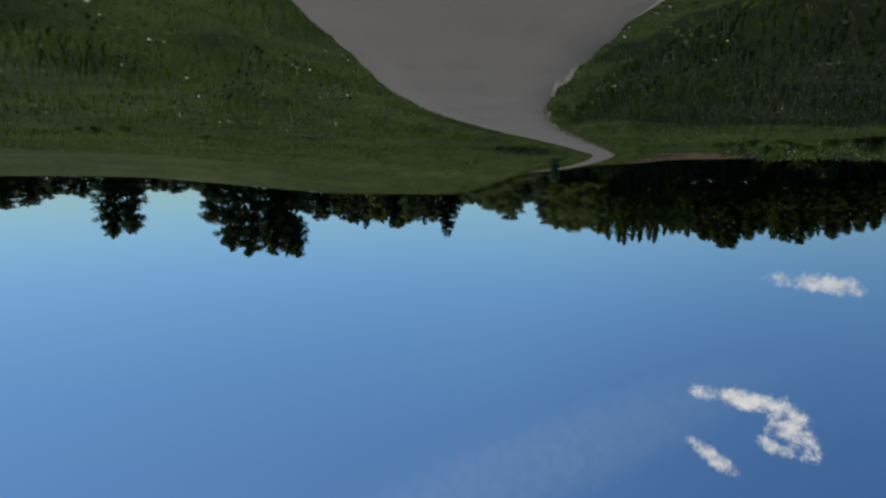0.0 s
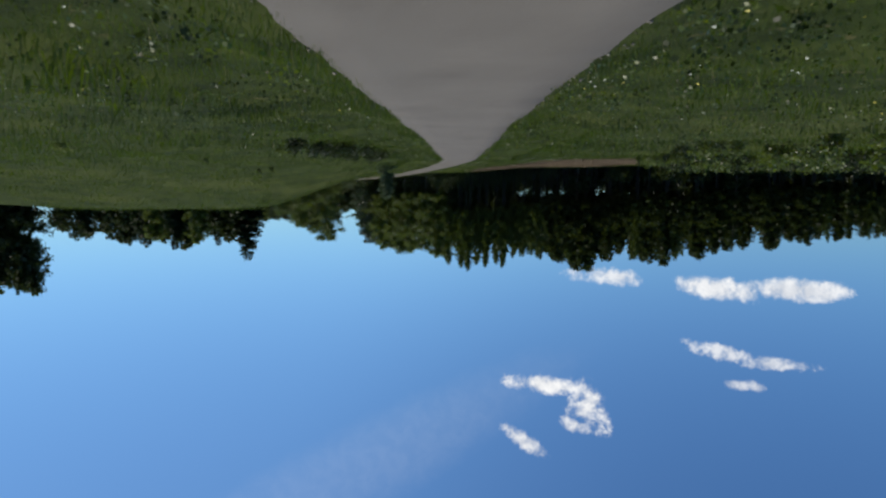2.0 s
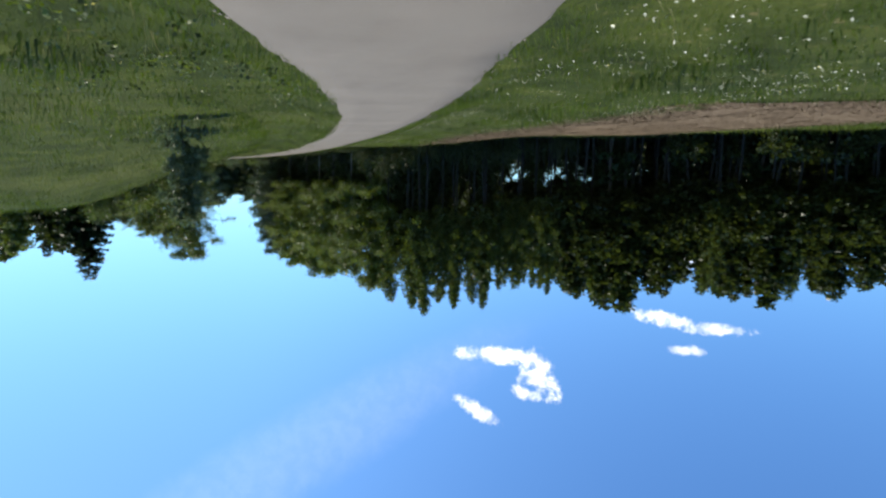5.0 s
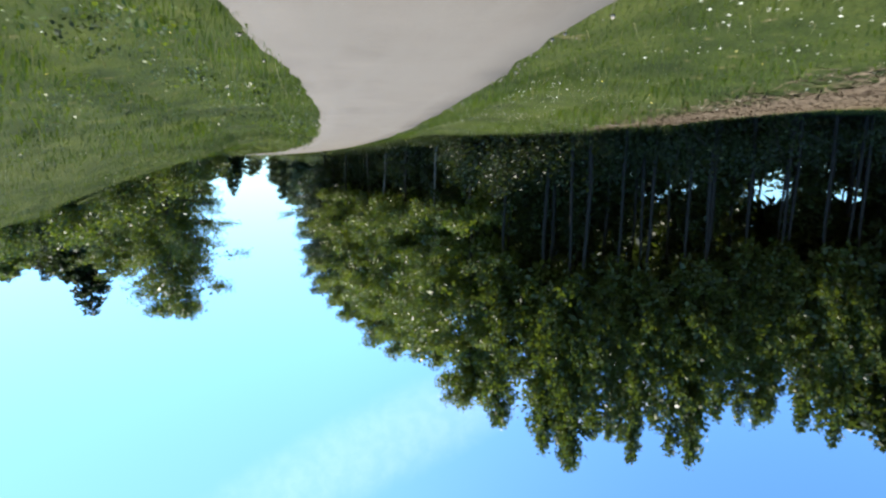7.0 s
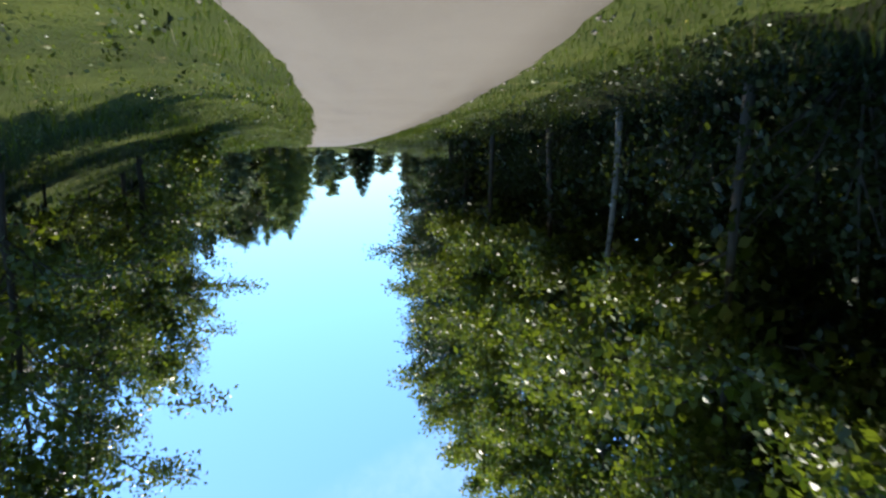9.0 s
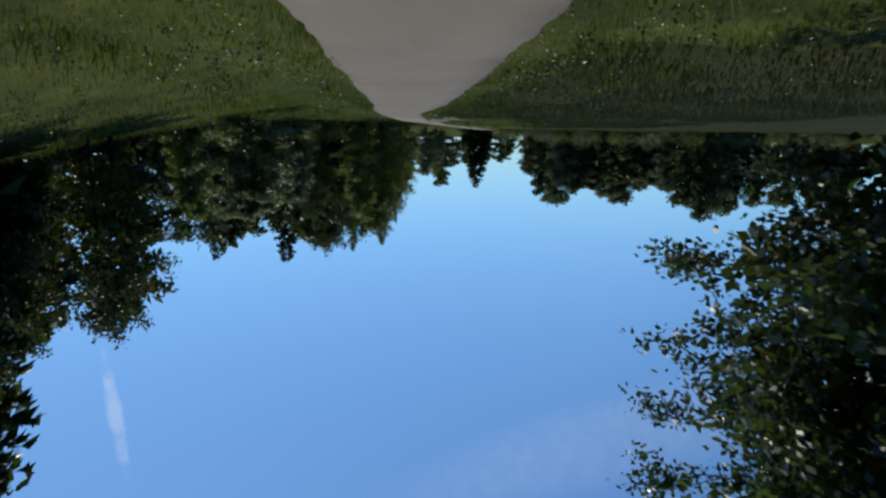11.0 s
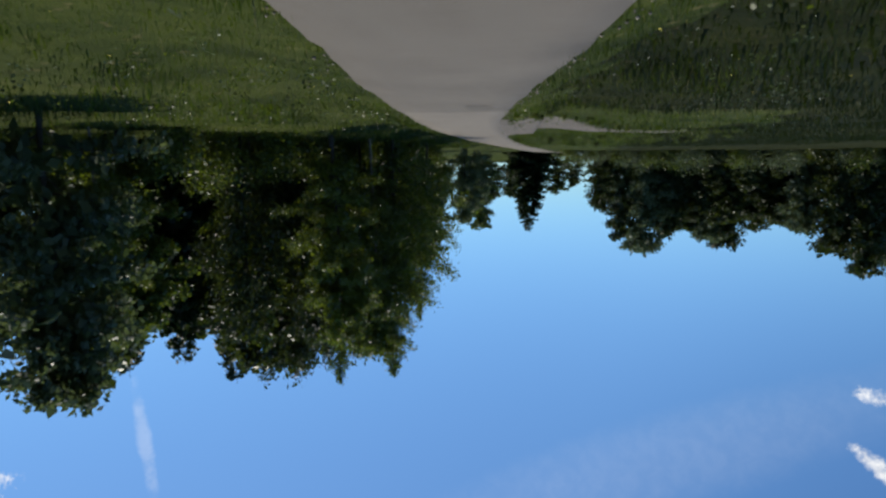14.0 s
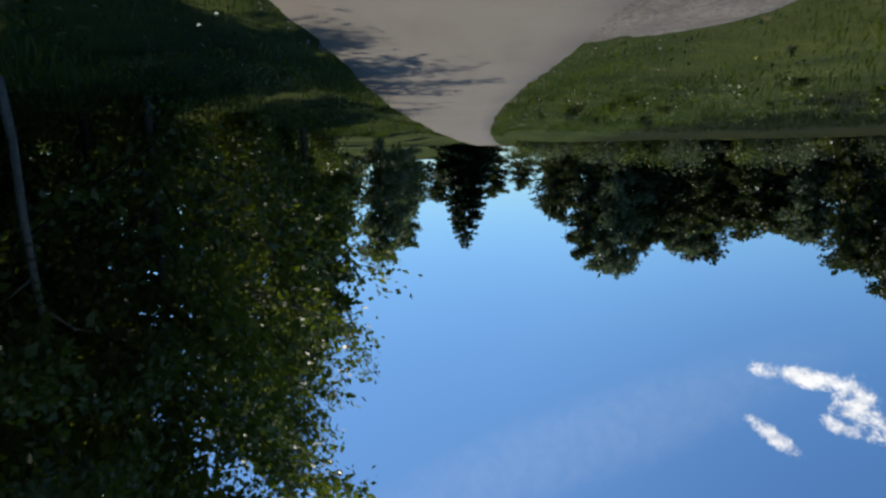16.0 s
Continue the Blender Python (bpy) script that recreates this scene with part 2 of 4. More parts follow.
# ---- mesh helpers ----
def raw_mesh(name, verts, faces, mats, smooth=False):
    """A mesh from arrays of places and of faces of one size."""
    verts, faces = np.asarray(verts, np.float32), np.asarray(faces, np.int32)
    me = bpy.data.meshes.new(name)
    n, side = faces.shape
    me.vertices.add(len(verts))
    me.vertices.foreach_set("co", verts.ravel())
    me.loops.add(n * side)
    me.loops.foreach_set("vertex_index", faces.ravel())
    me.polygons.add(n)
    me.polygons.foreach_set("loop_start", np.arange(0, n * side, side, dtype=np.int32))
    me.update(calc_edges=True)
    me.validate()
    for mat in mats if isinstance(mats, (list, tuple)) else [mats]:
        me.materials.append(mat)
    if smooth:
        me.polygons.foreach_set("use_smooth", np.ones(n, bool))
    return me


def part(name, me, parent, label=""):
    ob = new(name, me)
    ob.parent = parent
    return tagged(ob, label)


def spline(points, at):
    """Catmull-Rom through rows (t, a, b, ...) at the values at."""
    pts = np.array(points, float)
    t, v = pts[:, 0], pts[:, 1:]
    slope = np.gradient(v, t, axis=0)
    at = np.asarray(at, float)
    i = np.clip(np.searchsorted(t, at) - 1, 0, len(t) - 2)
    h = (t[i + 1] - t[i])[..., None]
    u = np.clip((at - t[i])[..., None] / h, -30, 30)
    mid = ((1 + 2 * u) * (1 - u) ** 2) * v[i] + u * (1 - u) ** 2 * h * slope[i] + u * u * (3 - 2 * u) * v[i + 1] + u * u * (u - 1) * h * slope[i + 1]
    low, high = v[0] + (at - t[0])[..., None] * slope[0], v[-1] + (at - t[-1])[..., None] * slope[-1]
    return np.where((at < t[0])[..., None], low, np.where((at > t[-1])[..., None], high, mid))


def ease(a, b, x):
    u = np.clip((np.asarray(x, float) - a) / (b - a), 0, 1)
    return u * u * (3 - 2 * u)


def wave(x, y, seed=0.0):
    """Cheap smooth unevenness between -1 and 1."""
    return (np.sin(x * 0.9 + 1.3 * np.sin(y * 0.37 + seed) + seed) + np.sin(y * 0.71 + 1.7 * np.sin(x * 0.29 - seed)) + np.sin((x + y) * 0.23 + seed * 2.1)) / 3


# ---- the lie of the land ----
# y, x and height of the road's middle
ROAD = [(-60, -0.22, 0.0), (-20, -0.22, 0.0), (0, -0.22, 0.0), (12, -0.5, -0.1), (24, -2.1, -0.28), (36, -4.97, -0.41), (48, -8.75, -0.42), (60, -12.86, -0.33),
        (72, -16.77, -0.2), (84, -20.68, -0.07), (96, -24.5, 0.08), (108, -27.15, 0.37), (120, -28.95, 0.82), (132, -29.93, 1.35), (144, -30.05, 1.99),
        (156, -29.18, 2.65), (168, -27.1, 3.26), (180, -24.5, 3.78), (192, -21.8, 4.22), (204, -18.8, 4.58), (216, -15.5, 4.75), (228, -12.3, 4.83),
        (240, -9.85, 5.04), (252, -8.14, 5.37), (262, -7.2, 5.6), (276, -6.3, 5.9), (300, -6.0, 6.5), (340, -7.0, 7.6), (400, -10.0, 8.6), (520, -18.0, 9.5)]
HALF = 1.68


def left_half(y):
    """Half width of the lane on the side of the wood, wider at two bends."""
    y = np.asarray(y, float)
    return HALF + 0.18 * ease(13, 24, y) * (1 - ease(46, 58, y)) + 0.26 * np.exp(-((y - 233) / 9.0) ** 2)


def road_at(y):
    y = np.asarray(y, float)
    xz = spline(ROAD, np.clip(y, -60, 520))
    return xz[..., 0], xz[..., 1]


def land(x, y):
    """Height of the ground."""
    x, y = np.asarray(x, float), np.asarray(y, float)
    cx, cz = road_at(y)
    d = x - cx
    verge = -0.05 - 0.32 * ease(2.0, 3.6, np.abs(d)) * (1 - 0.8 * ease(4.2, 7.0, np.abs(d)))
    hill = 6.3 * np.exp(-((y - 168) / 44.0) ** 2) * ease(3.5, 25.0, d) * (1 - 0.75 * ease(45, 120, d))
    low_left = -(0.9 * np.exp(-((y - 128) / 45.0) ** 2)) * ease(6, 22, -d)
    drop = -4.0 * ease(60, 160, d) * ease(150, 300, y)
    uneven = 0.16 * wave(x * 0.35, y * 0.35, 1.7) * ease(2.5, 8.0, np.abs(d)) + 0.05 * wave(x * 1.6, y * 1.5, 0.4) * ease(1.9, 3.0, np.abs(d))
    far = 3.5 * ease(420, 1400, np.hypot(x, y))
    rise = 2.6 * ease(350, 385, y) * ease(3, 12, np.abs(d)) * (1 - ease(50, 90, d))
    return cz + verge + hill + low_left + drop + uneven + far + rise


def dark_field(x, y):
    """True on the two fields beside the lane that get darker ground and herbs."""
    d = x - road_at(y)[0]
    return (d < np.where(y < 40, -2.4, -3.1) - 0.7 * wave(x * 2, y * 2, 1.0)) & (d > -110 + 12 * wave(x * 0.2, y * 0.2, 4.0)) & ((y < 30) | (y > 190) & (y < 247) | (y >= 247) & (y < 340) & (d < -12 - 2 * wave(x, y, 2.0)))


# the foot of the wood: its slanting front (x, y) and its side along the lane (y, x)
WOOD_FRONT = [(-112, 92), (-95, 100), (-81, 112), (-72, 123), (-64, 134), (-52, 138), (-41, 141), (-37.5, 144.5), (-34, 147)]
WOOD_SIDE = [(142, -36.4), (146, -35.0), (151, -33.9), (156, -33.2), (162, -32.6), (168, -31.7), (174, -30.8), (180, -29.8), (186, -30.4), (194, -35.0)]


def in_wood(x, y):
    """True on the floor of the wood, whose near-black tone carries the canopy shade."""
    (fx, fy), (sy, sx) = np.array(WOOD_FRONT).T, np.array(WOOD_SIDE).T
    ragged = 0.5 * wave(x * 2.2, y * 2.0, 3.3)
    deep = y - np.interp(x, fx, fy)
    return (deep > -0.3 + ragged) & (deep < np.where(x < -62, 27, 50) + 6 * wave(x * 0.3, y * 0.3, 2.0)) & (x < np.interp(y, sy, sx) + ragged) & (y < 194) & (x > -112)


def build_ground():
    near = [0, 0.9, 1.5, 1.9, 2.2, 2.6, 3.0, 3.5, 4.0, 4.7, 5.5, 6.3, 7.2, 8.2, 9.3, 10.5, 12, 13.5, 15, 17, 19, 21, 24, 27, 30, 34, 38, 43, 48, 55, 62, 70,
            80, 92, 105, 125, 150, 190, 240, 320, 450, 700, 1100, 1800, 3000]
    d = np.array([-v for v in near[:0:-1]] + near, float)
    y = np.concatenate([[-2500, -1500, -900, -500, -300, -200, -140, -100, -75, -58, -45], np.arange(-35, 330, 1.6), np.arange(331, 520, 6.0), [540, 580, 640, 720, 850, 1050, 1400, 2000, 3000]])
    yy, dd = np.meshgrid(y, d, indexing="ij")
    cx, _ = road_at(yy)
    xx = cx + dd
    v = np.stack([xx, yy, land(xx, yy)], -1).reshape(-1, 3)
    r, c = len(y), len(d)
    i = (np.arange(r - 1)[:, None] * c + np.arange(c - 1)).ravel()
    me = raw_mesh("ground", v, np.stack([i, i + 1, i + c + 1, i + c], -1), [MEADOW, FIELD, SHADED_WOOD_FLOOR], True)
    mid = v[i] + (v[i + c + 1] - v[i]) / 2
    # slot 2 is the floor tone with the wood's shade in it
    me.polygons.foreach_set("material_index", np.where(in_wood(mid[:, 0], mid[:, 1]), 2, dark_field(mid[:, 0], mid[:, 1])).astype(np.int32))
    ob = new("ground", me)
    tagged(ob, "green uneven meadow with a low hill beside the road", "ground", kind="structure")


def build_road(y, mat, label):
    cx, cz = road_at(y)
    gx, _ = np.gradient(cx, y), 0
    nx, ny = 1 / np.hypot(1, gx), -gx / np.hypot(1, gx)
    rng = np.random.default_rng(4)
    cols, rows = [-1.0, -0.97, -0.6, 0.0, 0.6, 0.97, 1.0], []
    for c in cols:
        edge = 0.10 * wave(y * 1.1, np.full_like(y, 3.0 + c), c) + rng.normal(0, 0.025, len(y)) if abs(c) > 0.9 else 0
        off = (left_half(y) if c < 0 else HALF) * c + edge * np.sign(c)
        z = cz + 0.035 * (1 - c * c) + 0.015 - (0.08 if abs(c) == 1 else 0)
        rows.append(np.stack([cx + nx * off, y + ny * off, z], -1))
    v = np.stack(rows, 1).reshape(-1, 3)
    n, c = len(y), len(cols)
    i = (np.arange(n - 1)[:, None] * c + np.arange(c - 1)).ravel()
    ob = new("road", raw_mesh("road", v, np.stack([i, i + 1, i + c + 1, i + c], -1), mat, True))
    return tagged(ob, label, "road", kind="structure")


# the two edges of the gravel field entrance, from the lane outwards
TRACK_NEAR = [(-9.5, 246.2), (-10.6, 247.0), (-11.5, 248.6), (-12.8, 251.8), (-14.5, 256.2), (-16.6, 258.4), (-19.0, 259.9), (-22.0, 261.6)]
TRACK_FAR = [(-8.4, 263.4), (-9.6, 262.5), (-10.9, 261.6), (-13.0, 260.8), (-15.0, 260.6), (-17.0, 261.4), (-19.5, 262.4), (-22.0, 263.6)]


def build_track():
    """The gravel field entrance on the far stretch."""
    s = np.linspace(0, 7, 71)
    near, far = spline([(i, *p) for i, p in enumerate(TRACK_NEAR)], s), spline([(i, *p) for i, p in enumerate(TRACK_FAR)], s)
    rows, share = [], np.linspace(0, 1, 11)
    for f in share:
        p = near + (far - near) * f
        x, y = p[:, 0], p[:, 1]
        if f in (0.0, 1.0):
            y = y + 0.16 * wave(s * 9, s * 0 + f, f) + 0.1 * wave(s * 31, s * 0 + f, 2.0)
        cx, cz = road_at(y)
        z = np.maximum(land(x, y) + 0.06, np.where(np.abs(x - cx) < 3.4, cz - 0.015, -99)) - (0.12 if f in (0.0, 1.0) else 0)
        rows.append(np.stack([x, y, z], -1))
    v = np.stack(rows, 1).reshape(-1, 3)
    n, c = len(s), len(share)
    i = (np.arange(n - 1)[:, None] * c + np.arange(c - 1)).ravel()
    ob = new("gravel_track", raw_mesh("gravel_track", v, np.stack([i, i + 1, i + c + 1, i + c], -1), GRAVEL, True))
    tagged(ob, "pale packed gravel field entrance joining the lane", "track", kind="structure")


build_ground()
lane = build_road(np.arange(-60, 242.6, 0.5), ASPHALT, "narrow worn grey asphalt lane without markings")
build_road(np.arange(242.5, 520, 0.5), ASPHALT_PALE, "paler newer asphalt of the same narrow lane")
build_track()


def surface_patch(name, x, y, half_x, half_y, mat, seed, label=""):
    """A thin uneven patch lying on the lane."""
    rng = np.random.default_rng(seed)
    a = np.linspace(0, 2 * np.pi, 15)[:-1]
    r = rng.uniform(0.75, 1.1, 14)
    p = np.column_stack([np.sign(np.cos(a)) * np.abs(np.cos(a)) ** 0.6 * half_x * r, np.sign(np.sin(a)) * np.abs(np.sin(a)) ** 0.6 * half_y * r]) + [x, y]
    p = np.concatenate([p, [[x, y]]])
    cx, cz = road_at(p[:, 1])
    u = (p[:, 0] - cx) / HALF
    v = np.column_stack([p, cz + 0.035 * (1 - u * u) + 0.015 + 0.005])
    part(name, raw_mesh(name, v, [[i, (i + 1) % 14, 14] for i in range(14)], mat), lane, label)


for i, (x, y, hx, hy) in enumerate([(-4.15, 32.4, 0.28, 0.08), (-4.9, 35.0, 0.2, 0.07), (-12.4, 57.9, 0.26, 0.09), (-11.8, 56.5, 0.2, 0.08), (-10.6, 53.4, 0.2, 0.1), (-30.1, 135.6, 0.16, 0.07), (-15.8, 215.0, 0.26, 0.08)]):
    surface_patch("pale_mark", x, y, hx, hy, GRAVEL, 300 + i, "small pale mark on the asphalt")
surface_patch("tar_patch", -10.5, 241.2, 0.38, 1.0, ASPHALT_PATCH, 320, "dark square repair in the asphalt")



# ---- trees ----
def tube(path, radii, sides):
    """Places and quads of a tapered round limb along a path."""
    path = np.asarray(path, float)
    t = np.gradient(path, axis=0)
    t /= np.linalg.norm(t, axis=1)[:, None] + 1e-9
    ref = np.where(np.abs(t[:, 2:]) > 0.9, [[1.0, 0, 0]], [[0, 0, 1.0]])
    a = np.cross(t, ref)
    a /= np.linalg.norm(a, axis=1)[:, None] + 1e-9
    b = np.cross(t, a)
    ang = np.arange(sides) * 2 * np.pi / sides
    ring = path[:, None] + np.asarray(radii)[:, None, None] * (a[:, None] * np.cos(ang)[None, :, None] + b[:, None] * np.sin(ang)[None, :, None])
    n = len(path)
    i, j = np.meshgrid(np.arange(n - 1), np.arange(sides), indexing="ij")
    k = (j + 1) % sides
    return ring.reshape(-1, 3), np.stack([i * sides + j, i * sides + k, (i + 1) * sides + k, (i + 1) * sides + j], -1).reshape(-1, 4)


class Pile:
    """Collects pieces of one mesh."""

    def __init__(self):
        self.v, self.f, self.n = [], [], 0

    def add(self, v, f):
        self.v.append(v)
        self.f.append(f + self.n)
        self.n += len(v)

    def mesh(self, name, mat, smooth=False):
        return raw_mesh(name, np.concatenate(self.v), np.concatenate(self.f), mat, smooth)


def unit(v):
    return v / (np.linalg.norm(v, axis=-1, keepdims=True) + 1e-9)


def leaf_quads(at, way, size, width, rng, droop=0.0):
    """A bent four-cornered leaf at each place, pointing along way."""
    way = unit(way)
    side = unit(np.cross(way, unit(rng.normal(size=at.shape))))
    up = np.cross(side, way)
    s = size[:, None]
    tip = at + way * s
    mid = at + way * s * 0.5 + up * s * rng.uniform(-0.18, 0.18, (len(at), 1))
    v = np.stack([at, mid + side * s * width, tip - np.array([0, 0, 1.0]) * s * droop, mid - side * s * width], 1)
    return v.reshape(-1, 3), np.arange(len(at) * 4).reshape(-1, 4)


def broadleaf(name, seed, height, base, spread, leaves, leaf, bark, foliage, lean=0.03, limbs=22, shape=0.8, tuft=0.42, fine=True, girth=1.0, core=0.16):
    """A broad-leaved tree: tapered trunk, limbs and twigs in one mesh, and a crown of separate leaves."""
    rng = np.random.default_rng(seed)
    wood = Pile()
    n = 12
    hs = np.linspace(-0.3, height * 0.97, n)
    drift = np.cumsum(rng.normal(0, lean * height / n, (n, 2)), 0)
    drift -= drift[0]
    trunk = np.column_stack([drift, hs])
    r0 = (0.0078 * height + 0.03) * girth
    rad = r0 * (1 - hs.clip(0) / height) ** 0.8 + 0.02
    rad[0] *= 1.35
    wood.add(*tube(trunk, rad, 8) if fine else tube(trunk[::2], rad[::2], 6))
    spots, ways = [], []
    for i in range(limbs):
        f = (i + rng.uniform(0, 0.9)) / limbs
        h = base + (height * 0.97 - base) * f ** 0.9
        start = np.array([np.interp(h, hs, trunk[:, 0]), np.interp(h, hs, trunk[:, 1]), h])
        az = i * 2.4 + rng.uniform(-0.5, 0.5)
        full = math.sin(math.pi * min(0.98, (0.16 + 0.84 * f) ** shape)) ** 0.65
        length = spread * (0.35 + 0.65 * full) * rng.uniform(0.65, 1.15)
        rise = rng.uniform(0.25, 0.7) + 0.5 * f
        u = np.linspace(0, 1, 6)
        out = np.array([math.cos(az), math.sin(az), 0])
        p = start + out * (u * length)[:, None] + np.array([0, 0, 1]) * (rise * length * u - 0.35 * length * u * u * (1 - 0.6 * f))[:, None]
        p[1:] += rng.normal(0, 0.05 * length, (5, 3))
        top = r0 * 0.42 * (1 - 0.6 * f)
        wood.add(*(tube(p, np.linspace(top, 0.012, 6), 5) if fine else tube(p[::2], np.linspace(top, 0.02, 3), 3)))
        twigs = 6 if length > 1.2 else 4
        for _ in range(twigs):
            w = rng.uniform(0.3, 1.0)
            q0 = np.array([np.interp(w, u, p[:, c]) for c in range(3)])
            turn = az + rng.uniform(-1.3, 1.3)
            tl = rng.uniform(0.25, 0.5) * length * (1.2 - 0.5 * w)
            q1 = q0 + np.array([math.cos(turn) * tl, math.sin(turn) * tl, rng.uniform(-0.25, 0.6) * tl])
            qm = (q0 + q1) / 2 + rng.normal(0, 0.06 * tl, 3)
            if fine:
                wood.add(*tube(np.array([q0, qm, q1]), [0.03, 0.02, 0.008], 3))
            for e in np.linspace(0.25, 1.05, 4):
                spots.append(q0 + (q1 - q0) * e)
                ways.append(q1 - q0)
        spots.append(p[-1])
        ways.append(p[-1] - p[-2])
    spots, ways = np.array(spots), unit(np.array(ways))
    weight = rng.uniform(0.25, 1.0, len(spots)) ** 1.5
    pick = rng.choice(len(spots), leaves, p=weight / weight.sum())
    puff = unit(rng.normal(0, 1, (leaves, 3))) * (rng.uniform(0, 1, (leaves, 1)) ** 0.6) * tuft * 1.55 * np.array([1, 1, 0.72])
    at = spots[pick] + puff
    way = ways[pick] * 0.5 + rng.normal(0, 0.7, (leaves, 3)) - np.array([0, 0, 0.35])
    size = leaf * rng.uniform(0.6, 1.3, leaves)
    # the shaded inner sprays, that close the crown
    inner = int(leaves * core)
    if inner:
        q = spots[rng.integers(0, len(spots), inner)]
        axis = np.column_stack([np.interp(q[:, 2], hs, trunk[:, 0]), np.interp(q[:, 2], hs, trunk[:, 1]), q[:, 2]])
        at = np.concatenate([at, axis + (q - axis) * rng.uniform(0.15, 0.82, (inner, 1)) + rng.normal(0, 0.25, (inner, 3))])
        way = np.concatenate([way, rng.normal(0, 1, (inner, 3))])
        size = np.concatenate([size, leaf * rng.uniform(1.8, 2.6, inner)])
    v, f = leaf_quads(at, way, size, 0.33, rng, 0.1)
    ob = new(name)
    part("trunk", wood.mesh("trunk", bark, True), ob)
    part("crown", raw_mesh("crown", v, f, foliage), ob)
    return ob


def pointed_tree(name, seed, height, base, spread, leaves, leaf, bark, foliage, cone=0.9, limbs=46):
    """A slender tree of a crowded wood: bare lower stem and a pointed, uneven crown."""
    rng = np.random.default_rng(seed)
    wood = Pile()
    hs = np.linspace(-0.3, height * 0.98, 7)
    drift = np.cumsum(rng.normal(0, 0.006 * height, (7, 2)), 0)
    stem = np.column_stack([drift - drift[0], hs])
    wood.add(*tube(stem, (0.0045 * height + 0.02) * (1 - hs.clip(0) / height) ** 0.8 + 0.012, 6))
    ends, starts, size = [], [], []
    for i in range(limbs):
        f = (i + rng.uniform(0, 0.9)) / limbs
        h = base + (height * 0.98 - base) * f
        start = np.array([np.interp(h, hs, stem[:, 0]), np.interp(h, hs, stem[:, 1]), h])
        az = i * 2.4 + rng.uniform(-0.6, 0.6)
        length = spread * (1 - f) ** cone * (0.6 + 0.4 * min(1, f * 5)) * rng.uniform(0.68, 1.14) + 0.1
        end = start + np.array([math.cos(az) * length, math.sin(az) * length, rng.uniform(0.3, 1.0) * length])
        wood.add(*tube(np.array([start, (start + end) / 2 + rng.normal(0, 0.05, 3), end]), [0.045 * (1.1 - f), 0.03 * (1.1 - f), 0.008], 3))
        starts.append(start)
        ends.append(end)
        size.append(length + 0.35)
    starts, ends, size = np.array(starts), np.array(ends), np.array(size)
    pick = rng.choice(limbs, leaves, p=size / size.sum())
    u = rng.uniform(0.15, 1.08, (leaves, 1))
    at = starts[pick] + (ends - starts)[pick] * u + rng.normal(0, 0.14, (leaves, 3)) * (size[pick] ** 0.5)[:, None]
    way = unit((ends - starts)[pick]) * 0.8 + rng.normal(0, 0.5, (leaves, 3)) + np.array([0, 0, 0.2])
    grow = leaf * rng.uniform(0.55, 1.3, leaves)
    # shaded inner sprays along the stem
    inner = leaves // 5
    pick = rng.integers(0, limbs, inner)
    at = np.concatenate([at, starts[pick] + (ends - starts)[pick] * rng.uniform(0, 0.6, (inner, 1)) + rng.normal(0, 0.16, (inner, 3))])
    way = np.concatenate([way, rng.normal(0, 1, (inner, 3))])
    grow = np.concatenate([grow, leaf * rng.uniform(1.5, 2.3, inner) * (0.35 + 0.65 * np.minimum(1, size[pick] / spread))])
    v, f = leaf_quads(at, way, grow, 0.3, rng, 0.1)
    ob = new(name)
    part("trunk", wood.mesh("trunk", bark, True), ob)
    part("crown", raw_mesh("crown", v, f, foliage), ob)
    return ob


def spruce(name, seed, height, spread, sprays, foliage=None, bare=0.08, bushy=1.0, full=0.85, boughs=True):
    """A spruce: straight stem, whorls of drooping boughs set with needle sprays."""
    rng = np.random.default_rng(seed)
    wood = Pile()
    hs = np.linspace(-0.3, height, 8)
    wood.add(*tube(np.column_stack([rng.normal(0, 0.03, (8, 2)), hs]), 0.012 * height * (1 - hs.clip(0) / height) + 0.015, 7))
    at, way, size = [], [], []
    h = height * bare
    while h < height * 0.985:
        f = h / height
        count = 6 if f < 0.8 else 5
        for _ in range(count):
            az = rng.uniform(0, 6.283)
            length = spread * (1 - f) ** full * rng.uniform(0.7, 1.15) + 0.12
            u = np.linspace(0, 1, 5)
            drop = 0.45 - 0.55 * f
            z = h - drop * length * u + 0.22 * length * u * u
            p = np.column_stack([np.cos(az) * length * u, np.sin(az) * length * u, z])
            if boughs:
                wood.add(*tube(p[::2], np.linspace(0.012 + 0.012 * length, 0.006, 3), 3))
            m = max(3, int(sprays * length / spread))
            w = rng.uniform(0.12, 1.05, m)
            q = np.column_stack([np.interp(w, u, p[:, c]) for c in range(3)])
            turn = az + rng.choice([-1, 1], m) * rng.uniform(0.2, 1.2, m)
            at.append(q)
            way.append(np.column_stack([np.cos(turn), np.sin(turn), rng.uniform(-0.75, 0.1, m)]))
            size.append(bushy * rng.uniform(0.6, 1.2, m) * (0.36 + 0.62 * (1 - f)) * (1.2 - 0.5 * w))
        h += rng.uniform(0.26, 0.42) * (0.6 + height / 30)
    at, way, size = np.concatenate(at), np.concatenate(way), np.concatenate(size)
    v, f = leaf_quads(at, way, size, 0.24, rng, 0.3)
    ob = new(name)
    part("trunk", wood.mesh("trunk", BARK, True), ob)
    part("crown", raw_mesh("crown", v, f, foliage or NEEDLE), ob)
    return ob


